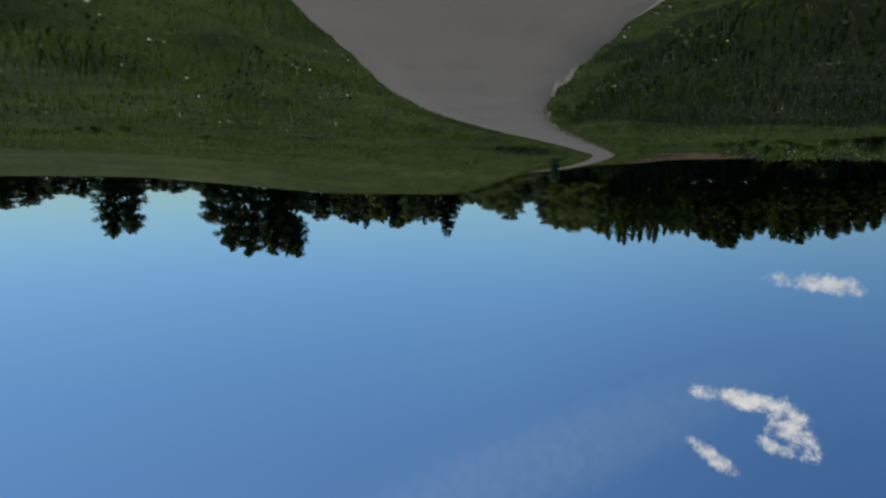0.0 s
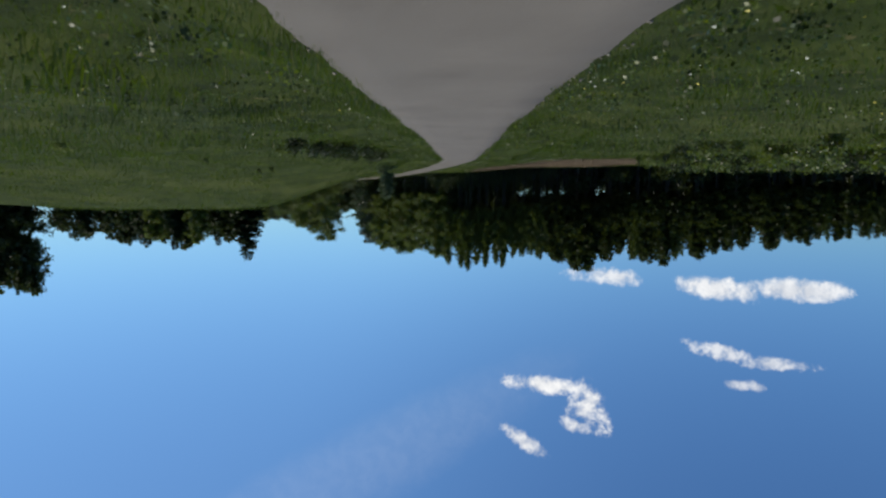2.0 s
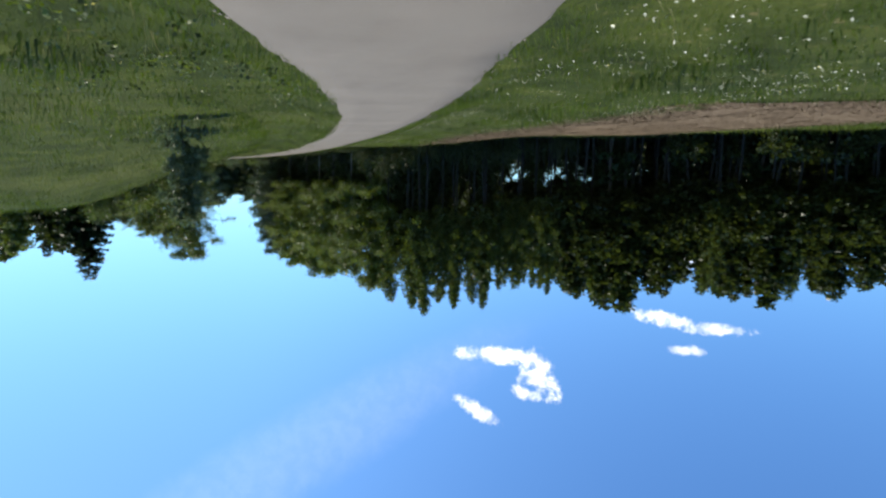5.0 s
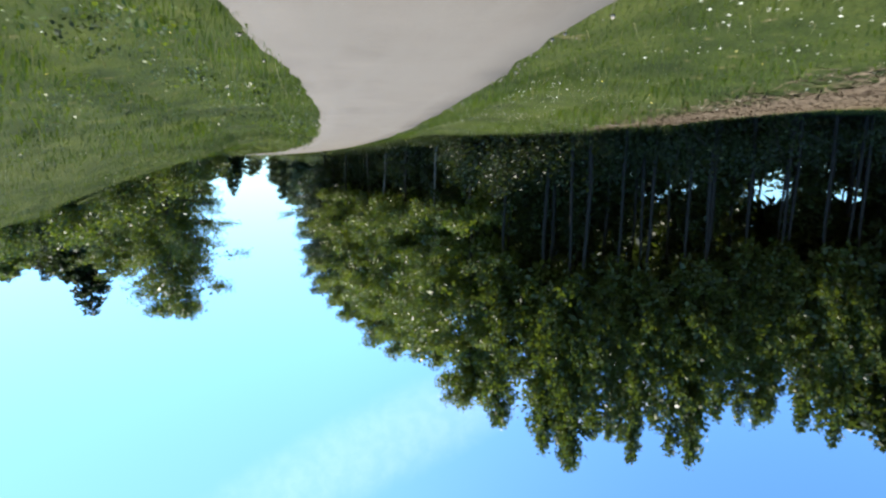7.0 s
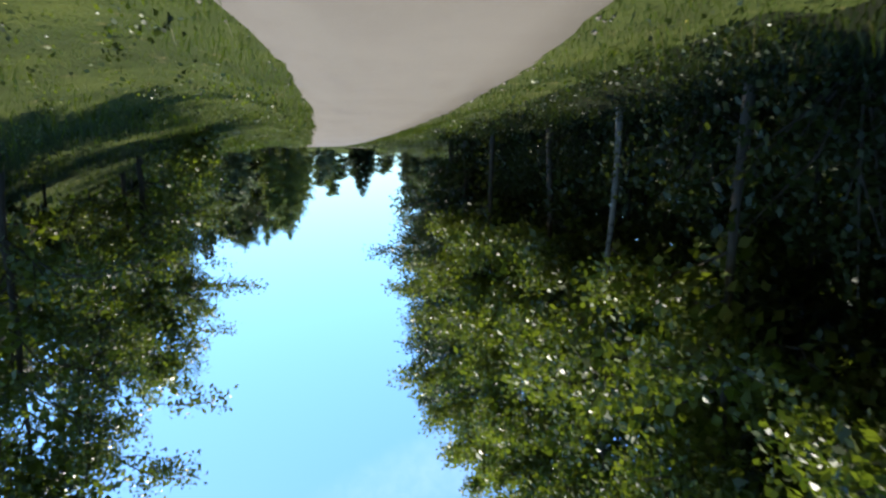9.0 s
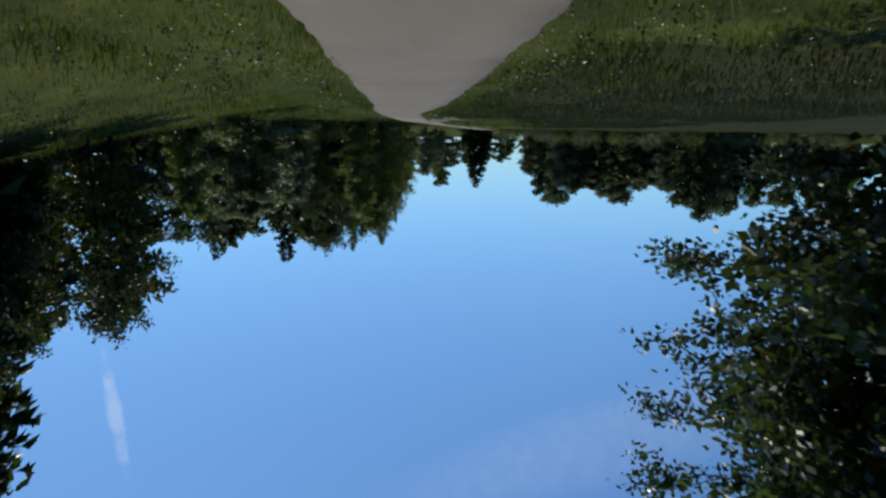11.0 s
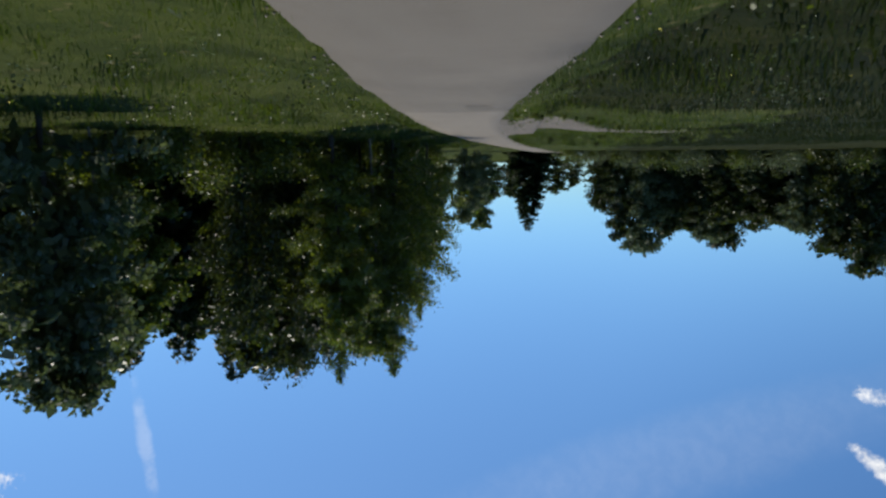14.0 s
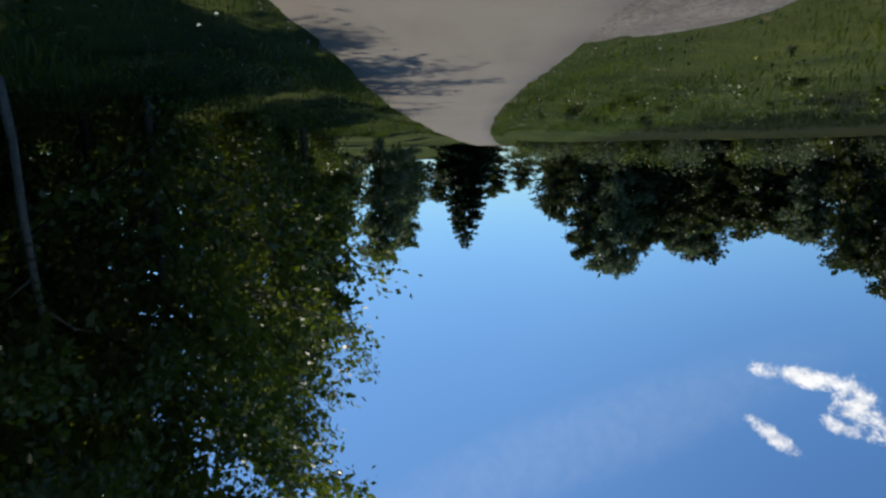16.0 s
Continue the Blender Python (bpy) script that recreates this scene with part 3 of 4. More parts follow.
def shrub(name, seed, height, spread, leaves, leaf, foliage, stems=11):
    """A bush of several thin stems."""
    rng = np.random.default_rng(seed)
    wood, spots = Pile(), []
    for i in range(stems):
        az, out = rng.uniform(0, 6.283), spread * rng.uniform(0.2, 1.0)
        top = height * (1.05 - 0.45 * (out / spread) ** 2) * rng.uniform(0.7, 1.05)
        u = np.linspace(0, 1, 5)
        p = np.column_stack([np.cos(az) * out * u ** 1.3, np.sin(az) * out * u ** 1.3, top * u - 0.15])
        p[1:] += rng.normal(0, 0.04 * height, (4, 3))
        wood.add(*tube(p[::2], [0.03, 0.02, 0.006], 3))
        for w in np.linspace(0.15, 1.0, 7):
            spots.append([np.interp(w, u, p[:, c]) for c in range(3)])
    spots = np.array(spots)
    pick = rng.integers(0, len(spots), leaves)
    at = spots[pick] + rng.normal(0, 1, (leaves, 3)) * np.array([0.2, 0.2, 0.12]) * spread
    at[:, 2] = np.maximum(at[:, 2], 0.05)
    v, f = leaf_quads(at, rng.normal(0, 0.8, (leaves, 3)) + np.array([0, 0, 0.2]), leaf * rng.uniform(0.6, 1.3, leaves), 0.34, rng)
    ob = new(name)
    tagged(part("stem", wood.mesh("stem", BARK, True), ob), kind="stuff")
    part("foliage", raw_mesh("foliage", v, f, foliage), ob)
    return ob


class Stock:
    """Keeps one pattern of each kind, and sets copies of it (the first is the pattern itself)."""

    def __init__(self, build, height):
        self.build, self.height, self.ob = build, height, None

    def put(self, x, y, top=None, height=None, turn=0.0, label="", category="tree", group="", wide=1.0, sink=0.0):
        z = float(land(x, y)) - sink
        tall = height if height else max(2.0, top - z)
        s = tall / self.height
        first = self.ob is None
        if first:
            self.ob = self.build()
        m = pose(x, y, z, 0, 0, turn)
        ob = self.ob if first else copy_thing(self.ob, m)
        ob.matrix_basis = m @ Matrix.Diagonal((s * wide, s * wide, s, 1))
        tagged(ob, label, category, group)
        return ob


near_alder = [Stock(lambda i=i: broadleaf("broadleaf_tree", 10 + i, 17, 2.0, 3.9, 18000, 0.24, BARK, LEAF, 0.05, 36, 0.7, 0.42), 17) for i in range(2)]
near_birch = [Stock(lambda i=i: broadleaf("birch_tree", 20 + i, 16, 3.6, 3.5, 26000, 0.165, BIRCH, LEAF, 0.06, 34, 0.75, 0.42, True, 0.45), 16) for i in range(2)]
low_alder = [Stock(lambda i=i: broadleaf("broadleaf_tree", 25 + i, 15.5, 2.9, 3.5, 30000, 0.16, BARK, LEAF, 0.05, 40, 0.7, 0.4, True, 0.55), 15.5) for i in range(3)]
end_alder = [Stock(lambda i=i: broadleaf("broadleaf_tree", 28 + i, 14, 1.6, 3.6, 24000, 0.16, BARK, LEAF_BLUE_BACKLIT, 0.05, 40, 0.7, 0.4, True, 0.55), 14) for i in range(2)]
bank_alder = [Stock(lambda i=i: broadleaf("broadleaf_tree", 35 + i, 10.5, 0.9, 4.2, 19000, 0.15, BARK, LEAF, 0.05, 34, 0.6, 0.4), 10.5) for i in range(3)]
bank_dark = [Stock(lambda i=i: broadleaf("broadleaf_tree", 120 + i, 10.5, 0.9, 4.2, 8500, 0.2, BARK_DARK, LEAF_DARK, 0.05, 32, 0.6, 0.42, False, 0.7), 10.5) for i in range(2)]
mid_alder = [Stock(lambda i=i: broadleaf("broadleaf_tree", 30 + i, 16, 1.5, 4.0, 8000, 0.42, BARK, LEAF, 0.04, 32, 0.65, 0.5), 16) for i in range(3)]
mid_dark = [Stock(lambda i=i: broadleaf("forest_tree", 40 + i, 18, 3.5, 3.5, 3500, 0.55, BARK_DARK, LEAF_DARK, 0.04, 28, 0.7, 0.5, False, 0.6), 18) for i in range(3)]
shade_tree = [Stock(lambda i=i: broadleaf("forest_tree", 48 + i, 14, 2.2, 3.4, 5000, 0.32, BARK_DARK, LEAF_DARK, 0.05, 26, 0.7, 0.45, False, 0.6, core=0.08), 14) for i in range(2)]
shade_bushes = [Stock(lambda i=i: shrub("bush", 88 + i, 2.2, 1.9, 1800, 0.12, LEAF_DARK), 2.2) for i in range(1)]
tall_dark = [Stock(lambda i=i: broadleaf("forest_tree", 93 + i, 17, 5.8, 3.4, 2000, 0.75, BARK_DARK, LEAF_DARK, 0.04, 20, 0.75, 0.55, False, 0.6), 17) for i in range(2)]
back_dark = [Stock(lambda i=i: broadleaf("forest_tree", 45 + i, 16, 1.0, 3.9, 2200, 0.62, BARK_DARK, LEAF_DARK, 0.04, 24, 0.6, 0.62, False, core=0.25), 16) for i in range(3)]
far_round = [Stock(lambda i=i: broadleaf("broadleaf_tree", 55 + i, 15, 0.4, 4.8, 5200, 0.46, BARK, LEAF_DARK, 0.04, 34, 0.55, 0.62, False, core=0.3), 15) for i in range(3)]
willow = [Stock(lambda i=i: broadleaf("willow_tree", 50 + i, 13, 0.8, 4.4, 8500, 0.38, BARK, LEAF_GREY, 0.05, 32, 0.6, 0.5), 13) for i in range(2)]
spruces = [Stock(lambda i=i: spruce("spruce_tree", 60 + i, 15, 3.4, 60, None, 0.05, 1.3, 0.6), 15) for i in range(3)]
slim_spruces = [Stock(lambda i=i: spruce("spruce_tree", 70 + i, 19, 2.6, 14, None, 0.12, 1.0, 0.85, False), 19) for i in range(3)]
bushes = [Stock(lambda i=i: shrub("bush", 80 + i, 1.9, 1.5, 2300, 0.13, LEAF), 1.9) for i in range(2)]
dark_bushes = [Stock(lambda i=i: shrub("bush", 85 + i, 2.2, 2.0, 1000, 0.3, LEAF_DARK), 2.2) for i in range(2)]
crest = [Stock(lambda i=i: pointed_tree("forest_tree", 100 + i, 18, 6.8, 2.6, 4200, 0.26, BARK_DARK, LEAF_SHADED), 18) for i in range(3)]
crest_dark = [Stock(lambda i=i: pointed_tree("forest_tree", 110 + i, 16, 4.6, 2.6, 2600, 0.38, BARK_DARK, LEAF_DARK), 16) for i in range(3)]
grove_tree = [Stock(lambda i=i: pointed_tree("broadleaf_tree", 130 + i, 18, 0.8, 6.6, 17000, 0.22, BARK, LEAF, 0.95, 80), 18) for i in range(2)]
hedge_bush = [Stock(lambda i=i: shrub("bush", 140 + i, 3.0, 2.4, 1100, 0.24, LEAF_GREY if i else LEAF, 14), 3.0) for i in range(2)]
weeds = [Stock(lambda i=i: shrub("tall_weed_clump", 90 + i, 0.9, 0.55, 640, 0.11, DARK_HERB if i else LEAF, 10), 0.9) for i in range(2)]

rnd = random.Random(7)


class Thicket:
    """Joins many copies of patterns that stand too deep to tell apart."""

    def __init__(self):
        self.v, self.f, self.m, self.n = [], [], [], 0

    def put(self, stock, x, y, top, height, turn, label, group, category="tree", wide=1.0):
        if stock.ob is None:
            stock.put(x, y, top, height, turn, label, category, group, wide)
            return
        z = float(land(x, y))
        s = (height if height else max(2.0, top - z)) / stock.height
        c, q = math.cos(radians(turn)) * s * wide, math.sin(radians(turn)) * s * wide
        for slot, child in enumerate(sorted(stock.ob.children, key=lambda o: len(o.data.polygons))):
            me = child.data
            v, f = np.empty(len(me.vertices) * 3, np.float32), np.empty(len(me.loops), np.int32)
            me.vertices.foreach_get("co", v)
            me.loops.foreach_get("vertex_index", f)
            v = v.reshape(-1, 3)
            self.v.append(np.column_stack([x + c * v[:, 0] - q * v[:, 1], y + q * v[:, 0] + c * v[:, 1], z + s * v[:, 2]]))
            self.f.append(f.reshape(-1, 4) + self.n)
            self.m.append(np.full(len(f) // 4, slot, np.int32))
            self.n += len(v)

    def finish(self, name, mats, label, category):
        me = raw_mesh(name, np.concatenate(self.v), np.concatenate(self.f), mats)
        me.polygons.foreach_set("material_index", np.concatenate(self.m))
        tagged(new(name, me), label, category, kind="stuff")


def forest():
    """The wood on the left: its front runs slantwise over the field, its flank along the lane."""
    front = [(-37.5, 145.5), (-41, 141), (-52, 138), (-64, 134), (-72, 123), (-81, 112), (-95, 100), (-112, 92)]
    flank = [(-37.4, 147.8), (-36.4, 152.8), (-35.2, 157.8), (-34.3, 162.8), (-33.4, 168.2), (-31.9, 173.6), (-30.9, 179.2), (-30.6, 185.2)]
    label_s, label_b = "tall dark spruce in the dense wood edge", "leafy dark broad-leaved tree in the dense wood"
    taken = []
    deep_wood, deep_bushes = Thicket(), Thicket()

    def free(x, y, gap):
        if any((x - a) ** 2 + (y - b) ** 2 < gap * gap for a, b in taken):
            return False
        taken.append((x, y))
        return True

    for i, (x, y) in enumerate(flank):
        # the last trees take the bluish leaf with backlit shade in its colour
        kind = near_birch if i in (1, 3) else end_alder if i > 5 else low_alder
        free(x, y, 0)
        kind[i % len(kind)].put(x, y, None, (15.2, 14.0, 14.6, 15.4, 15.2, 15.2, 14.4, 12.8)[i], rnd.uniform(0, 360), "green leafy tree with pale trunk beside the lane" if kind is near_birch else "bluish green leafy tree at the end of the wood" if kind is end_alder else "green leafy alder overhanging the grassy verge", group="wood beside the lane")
        shade_tree[i % 2].put(x - 4.2, y + 2.2, None, 12.5 - 0.3 * i, rnd.uniform(0, 360), label_b, group="wood beside the lane")
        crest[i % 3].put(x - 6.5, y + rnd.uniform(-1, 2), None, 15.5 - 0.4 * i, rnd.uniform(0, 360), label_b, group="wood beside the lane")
        free(x - 4.2, y + 2.2, 0)
        free(x - 7.5, y, 0)
    skyline = [(-40.9, 20.1), (-44.9, 19.4), (-47.6, 19.5), (-51.2, 17.3), (-54.6, 17.8), (-58.2, 18.3), (-60.6, 19.0), (-63.0, 20.0), (-65.5, 17.4), (-68.5, 16.3), (-71.7, 17.1), (-75.0, 15.5),
               (-78.4, 13.9), (-82.0, 13.0), (-86.3, 11.9), (-92.0, 10.6), (-98.0, 10.0), (-105.0, 9.6), (-111.0, 9.4)]
    fx, fy = [p[0] for p in front[::-1]], [p[1] for p in front[::-1]]
    # a crowded front of slender pointed trees, its tallest where the skyline peaks
    sx, st = [p[0] for p in skyline[::-1]], [p[1] for p in skyline[::-1]]
    trees = [(x, top, 0.6) for x, top in skyline]
    x = -38.6
    while x > -112:
        trees.append((x, float(np.interp(x, sx, st)) - rnd.choice([0.1, 0.5, 1.1]) - rnd.uniform(0, 0.5), rnd.uniform(0.2, 1.6)))
        trees.append((x - 0.7, float(np.interp(x, sx, st)) + 0.3 - rnd.uniform(0.0, 1.4), rnd.uniform(2.2, 4.2)))
        if x < -58:
            trees.append((x + 0.5, float(np.interp(x, sx, st)) + 0.5 - rnd.uniform(0.0, 1.0), rnd.uniform(3.0, 5.0)))
            trees.append((x - 0.2, float(np.interp(x, sx, st)) + 0.3 - rnd.uniform(0.0, 1.2), rnd.uniform(5.0, 7.0)))
        x -= rnd.uniform(1.3, 2.0)
    for i, (x, top, back) in enumerate(trees):
        y = float(np.interp(x, fx, fy)) + back
        free(x, y, 0)
        top += 0.5 * ease(-60, -72, x)
        if x < -60 and i % 6 == 0:
            slim_spruces[i % 3].put(x, y, top, None, rnd.uniform(0, 360), label_s, group="wood beside the lane")
        elif back > 4:
            deep_wood.put(crest_dark[i % 3], x, y, top, None, rnd.uniform(0, 360), "slender dark pointed tree in the dense wood", "wood beside the lane", wide=rnd.uniform(1.2, 1.6))
        elif x < -56 and i % 3:
            crest_dark[i % 3].put(x, y, top, None, rnd.uniform(0, 360), "slender dark pointed tree in the dense wood", group="wood beside the lane", wide=rnd.uniform(1.2, 1.6) if x < -58 else rnd.uniform(0.8, 1.15))
        else:
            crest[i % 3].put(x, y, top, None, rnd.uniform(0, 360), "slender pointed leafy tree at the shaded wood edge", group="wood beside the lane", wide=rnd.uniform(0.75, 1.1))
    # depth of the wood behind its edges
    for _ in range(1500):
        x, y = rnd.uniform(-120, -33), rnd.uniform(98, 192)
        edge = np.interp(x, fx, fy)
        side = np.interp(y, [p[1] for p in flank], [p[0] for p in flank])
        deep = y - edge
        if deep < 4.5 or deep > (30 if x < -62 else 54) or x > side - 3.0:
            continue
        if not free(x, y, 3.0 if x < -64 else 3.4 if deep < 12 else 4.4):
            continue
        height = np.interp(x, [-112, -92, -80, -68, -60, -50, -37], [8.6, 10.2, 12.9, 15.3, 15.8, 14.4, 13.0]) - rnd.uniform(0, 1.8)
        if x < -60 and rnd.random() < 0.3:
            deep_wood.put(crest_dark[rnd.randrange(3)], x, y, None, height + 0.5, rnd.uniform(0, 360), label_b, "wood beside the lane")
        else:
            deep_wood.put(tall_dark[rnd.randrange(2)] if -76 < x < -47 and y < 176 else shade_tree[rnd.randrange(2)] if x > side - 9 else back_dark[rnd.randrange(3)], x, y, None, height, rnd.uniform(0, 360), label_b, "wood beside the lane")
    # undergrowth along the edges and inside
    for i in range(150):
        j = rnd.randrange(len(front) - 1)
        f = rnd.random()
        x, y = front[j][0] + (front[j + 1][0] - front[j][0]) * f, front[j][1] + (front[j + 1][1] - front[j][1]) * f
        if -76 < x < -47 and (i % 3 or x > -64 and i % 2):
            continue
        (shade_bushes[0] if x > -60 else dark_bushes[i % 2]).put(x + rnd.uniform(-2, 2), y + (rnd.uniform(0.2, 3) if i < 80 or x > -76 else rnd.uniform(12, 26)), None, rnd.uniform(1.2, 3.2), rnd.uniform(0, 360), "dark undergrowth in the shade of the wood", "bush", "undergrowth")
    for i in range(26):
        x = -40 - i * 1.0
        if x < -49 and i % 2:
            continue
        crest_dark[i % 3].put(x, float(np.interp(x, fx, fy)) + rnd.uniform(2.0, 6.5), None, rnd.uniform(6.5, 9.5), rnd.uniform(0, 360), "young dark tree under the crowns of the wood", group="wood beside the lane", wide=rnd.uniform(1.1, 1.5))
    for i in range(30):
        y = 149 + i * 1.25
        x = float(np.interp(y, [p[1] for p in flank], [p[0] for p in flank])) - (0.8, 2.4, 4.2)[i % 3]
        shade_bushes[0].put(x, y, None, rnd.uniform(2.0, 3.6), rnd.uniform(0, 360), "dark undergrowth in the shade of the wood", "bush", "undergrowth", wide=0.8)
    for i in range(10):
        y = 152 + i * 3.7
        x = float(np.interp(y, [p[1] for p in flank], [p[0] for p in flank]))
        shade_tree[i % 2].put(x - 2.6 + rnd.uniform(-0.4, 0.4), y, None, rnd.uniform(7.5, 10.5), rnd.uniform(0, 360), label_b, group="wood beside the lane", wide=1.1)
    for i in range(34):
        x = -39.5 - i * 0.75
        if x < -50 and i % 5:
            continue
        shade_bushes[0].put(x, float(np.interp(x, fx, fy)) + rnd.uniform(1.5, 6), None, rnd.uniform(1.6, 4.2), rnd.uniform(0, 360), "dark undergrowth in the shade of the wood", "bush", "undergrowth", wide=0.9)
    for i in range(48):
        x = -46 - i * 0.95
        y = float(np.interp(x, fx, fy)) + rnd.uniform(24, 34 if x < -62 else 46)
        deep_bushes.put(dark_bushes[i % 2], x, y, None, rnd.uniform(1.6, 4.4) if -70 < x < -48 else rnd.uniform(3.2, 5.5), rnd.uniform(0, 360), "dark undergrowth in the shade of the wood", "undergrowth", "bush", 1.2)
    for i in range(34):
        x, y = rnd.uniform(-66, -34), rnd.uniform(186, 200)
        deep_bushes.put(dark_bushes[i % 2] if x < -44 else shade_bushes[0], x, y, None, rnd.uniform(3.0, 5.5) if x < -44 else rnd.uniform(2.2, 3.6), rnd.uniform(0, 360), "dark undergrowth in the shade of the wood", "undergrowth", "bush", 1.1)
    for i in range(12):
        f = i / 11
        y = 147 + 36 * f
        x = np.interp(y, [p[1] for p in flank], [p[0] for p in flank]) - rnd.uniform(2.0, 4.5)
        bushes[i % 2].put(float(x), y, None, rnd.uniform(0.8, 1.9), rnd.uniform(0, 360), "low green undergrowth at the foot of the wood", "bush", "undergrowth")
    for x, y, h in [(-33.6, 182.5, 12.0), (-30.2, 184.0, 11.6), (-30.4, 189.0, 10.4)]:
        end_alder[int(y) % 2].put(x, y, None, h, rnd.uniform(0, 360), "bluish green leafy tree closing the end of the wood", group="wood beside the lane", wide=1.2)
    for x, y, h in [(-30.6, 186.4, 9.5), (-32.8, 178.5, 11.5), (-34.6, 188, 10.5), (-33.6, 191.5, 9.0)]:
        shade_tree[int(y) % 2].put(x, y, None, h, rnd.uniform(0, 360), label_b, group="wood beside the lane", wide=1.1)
    # dark bark and leaf stand in for the shade deep in the wood
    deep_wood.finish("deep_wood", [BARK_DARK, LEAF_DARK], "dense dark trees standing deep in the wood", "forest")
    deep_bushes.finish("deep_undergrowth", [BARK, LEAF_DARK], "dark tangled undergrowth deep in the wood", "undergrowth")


def right_side():
    """Trees on the hill and beyond it, on the other side of the lane."""
    rows = [
        # stock, x, y, top, width, label
        (spruces[0], -1.3, 196.2, 24.6, 1.35, "pointed dark spruce on the grassy hill"), (spruces[1], 6.0, 203, 21.5, 1.0, "dark spruce on the grassy hill"),
        (mid_alder[0], 11.0, 206, 20.0, 1.0, "leafy tree on the grassy hill"), (spruces[2], 17.5, 212, 23.5, 1.0, "dark spruce on the grassy hill"),
        (spruces[1], 27.0, 222, 23.0, 1.0, "dark spruce on the grassy hill"), (mid_alder[1], 22.5, 218, 20.5, 1.0, "leafy tree on the grassy hill"),
        (mid_alder[2], -6.5, 190, 13.0, 1.1, "low leafy tree on the grassy hill"), (willow[0], -9.5, 182, 12.2, 1.1, "low greyish willow on the grassy hill"),
        (bank_alder[0], -17.6, 163.6, 15.3, 0.95, "tall leafy tree on the bank of the lane"), (bank_alder[1], -13.0, 166.0, 12.6, 1.1, "tall leafy tree on the bank of the lane"),
        (bank_alder[2], -17.2, 172.5, 13.5, 1.05, "leafy tree on the bank of the lane"), (bank_alder[0], -13.6, 178, 13.9, 1.05, "tall leafy tree on the bank of the lane"),
        (bank_alder[1], -9.5, 187, 12.6, 1.1, "low leafy tree on the bank of the lane"), (near_birch[1], -12.5, 170.5, 12.8, 1.2, "low leafy birch on the bank of the lane"),
        (willow[1], -7.5, 211.8, 10.6, 1.35, "small pale leafy willow on the verge"), (willow[0], 1.6, 238.0, 13.2, 0.9, "small pale leafy willow beside the grove"),
        (mid_alder[0], 6.4, 227.5, 13.6, 0.9, "leafy tree at the edge of the grove"),
        (willow[0], 9.5, 237, 14.2, 0.9, "pale leafy willow at the edge of the grove"), (near_birch[0], 8.0, 247, 14.9, 0.9, "leafy birch at the edge of the grove"),
        (spruces[0], 15.0, 262, 22.0, 0.9, "tall dark spruce in the grove"), (spruces[2], 21.1, 278.8, 30.6, 0.8, "tall dark spruce in the grove"),
        (spruces[1], 34.6, 279.5, 31.1, 0.8, "tall dark spruce in the grove"), (mid_alder[2], 9.0, 250, 15.2, 1.0, "leafy tree in the grove"),
        (grove_tree[0], 0.1, 267.4, 24.0, 0.95, "tall dense leafy tree overhanging the lane"), (grove_tree[1], 5.4, 268.4, 25.5, 0.8, "tall dense leafy tree in the grove"),
        (near_alder[1], 0.9, 257.6, 17.5, 0.95, "tall leafy tree at the edge of the grove"), (near_birch[1], 0.6, 263.6, 20.5, 0.9, "leafy birch with a pale trunk near the lane"), (grove_tree[0], 9.5, 263.5, 21.5, 0.8, "tall leafy tree in the grove"),
        (grove_tree[1], 0.6, 276.0, 22.0, 0.8, "leafy tree overhanging the lane"), (mid_alder[0], 1.6, 284, 17.6, 0.9, "leafy tree beside the lane"),
        (mid_alder[2], 12.5, 277, 22.0, 1.0, "leafy tree in the grove"), (mid_dark[0], 17.0, 268, 21.0, 1.0, "leafy tree in the grove"),
        (willow[1], 1.2, 303, 15.5, 0.8, "greyish willow beside the lane"), (mid_alder[1], 4.3, 329.2, 17.2, 0.8, "leafy tree beside the lane"),
        (spruces[0], -3.4, 349.4, 23.8, 1.2, "stout dark spruce at the end of the lane"), (mid_alder[2], 5.7, 344.7, 21.6, 0.9, "leafy tree at the end of the lane"),
        (willow[0], 1.5, 316, 14.5, 0.8, "greyish willow beside the lane"), (mid_alder[0], 9.0, 318, 17.0, 1.0, "leafy tree behind the grove"),
        (mid_alder[1], 14.0, 300, 19.0, 1.0, "leafy tree behind the grove"),
    ]
    willow[0].put(-18.9, 106.9, None, 4.0, 40, "small pale grey willow standing beside the lane", "tree", "trees on the hill side", wide=0.75)
    for i, (stock, x, y, top, wide, label) in enumerate(rows):
        stock.put(x, y, top, None, rnd.uniform(0, 360), label, group="trees on the hill side", wide=wide)
    # filler trees, their dark leaf standing in for the shaded inside of the grove
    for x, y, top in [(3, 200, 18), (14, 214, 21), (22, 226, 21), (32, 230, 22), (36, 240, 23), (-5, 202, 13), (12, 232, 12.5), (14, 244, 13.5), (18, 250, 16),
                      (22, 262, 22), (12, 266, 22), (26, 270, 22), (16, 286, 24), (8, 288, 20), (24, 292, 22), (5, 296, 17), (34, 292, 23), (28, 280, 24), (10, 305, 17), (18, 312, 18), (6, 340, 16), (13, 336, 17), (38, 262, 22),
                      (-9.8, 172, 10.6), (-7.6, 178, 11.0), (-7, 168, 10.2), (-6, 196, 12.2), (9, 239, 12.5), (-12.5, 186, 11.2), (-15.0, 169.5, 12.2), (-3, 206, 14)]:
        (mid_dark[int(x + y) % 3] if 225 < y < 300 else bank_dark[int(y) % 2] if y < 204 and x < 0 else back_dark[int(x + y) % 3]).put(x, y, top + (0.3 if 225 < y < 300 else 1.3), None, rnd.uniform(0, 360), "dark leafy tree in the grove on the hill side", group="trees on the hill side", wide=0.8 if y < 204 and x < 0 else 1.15)
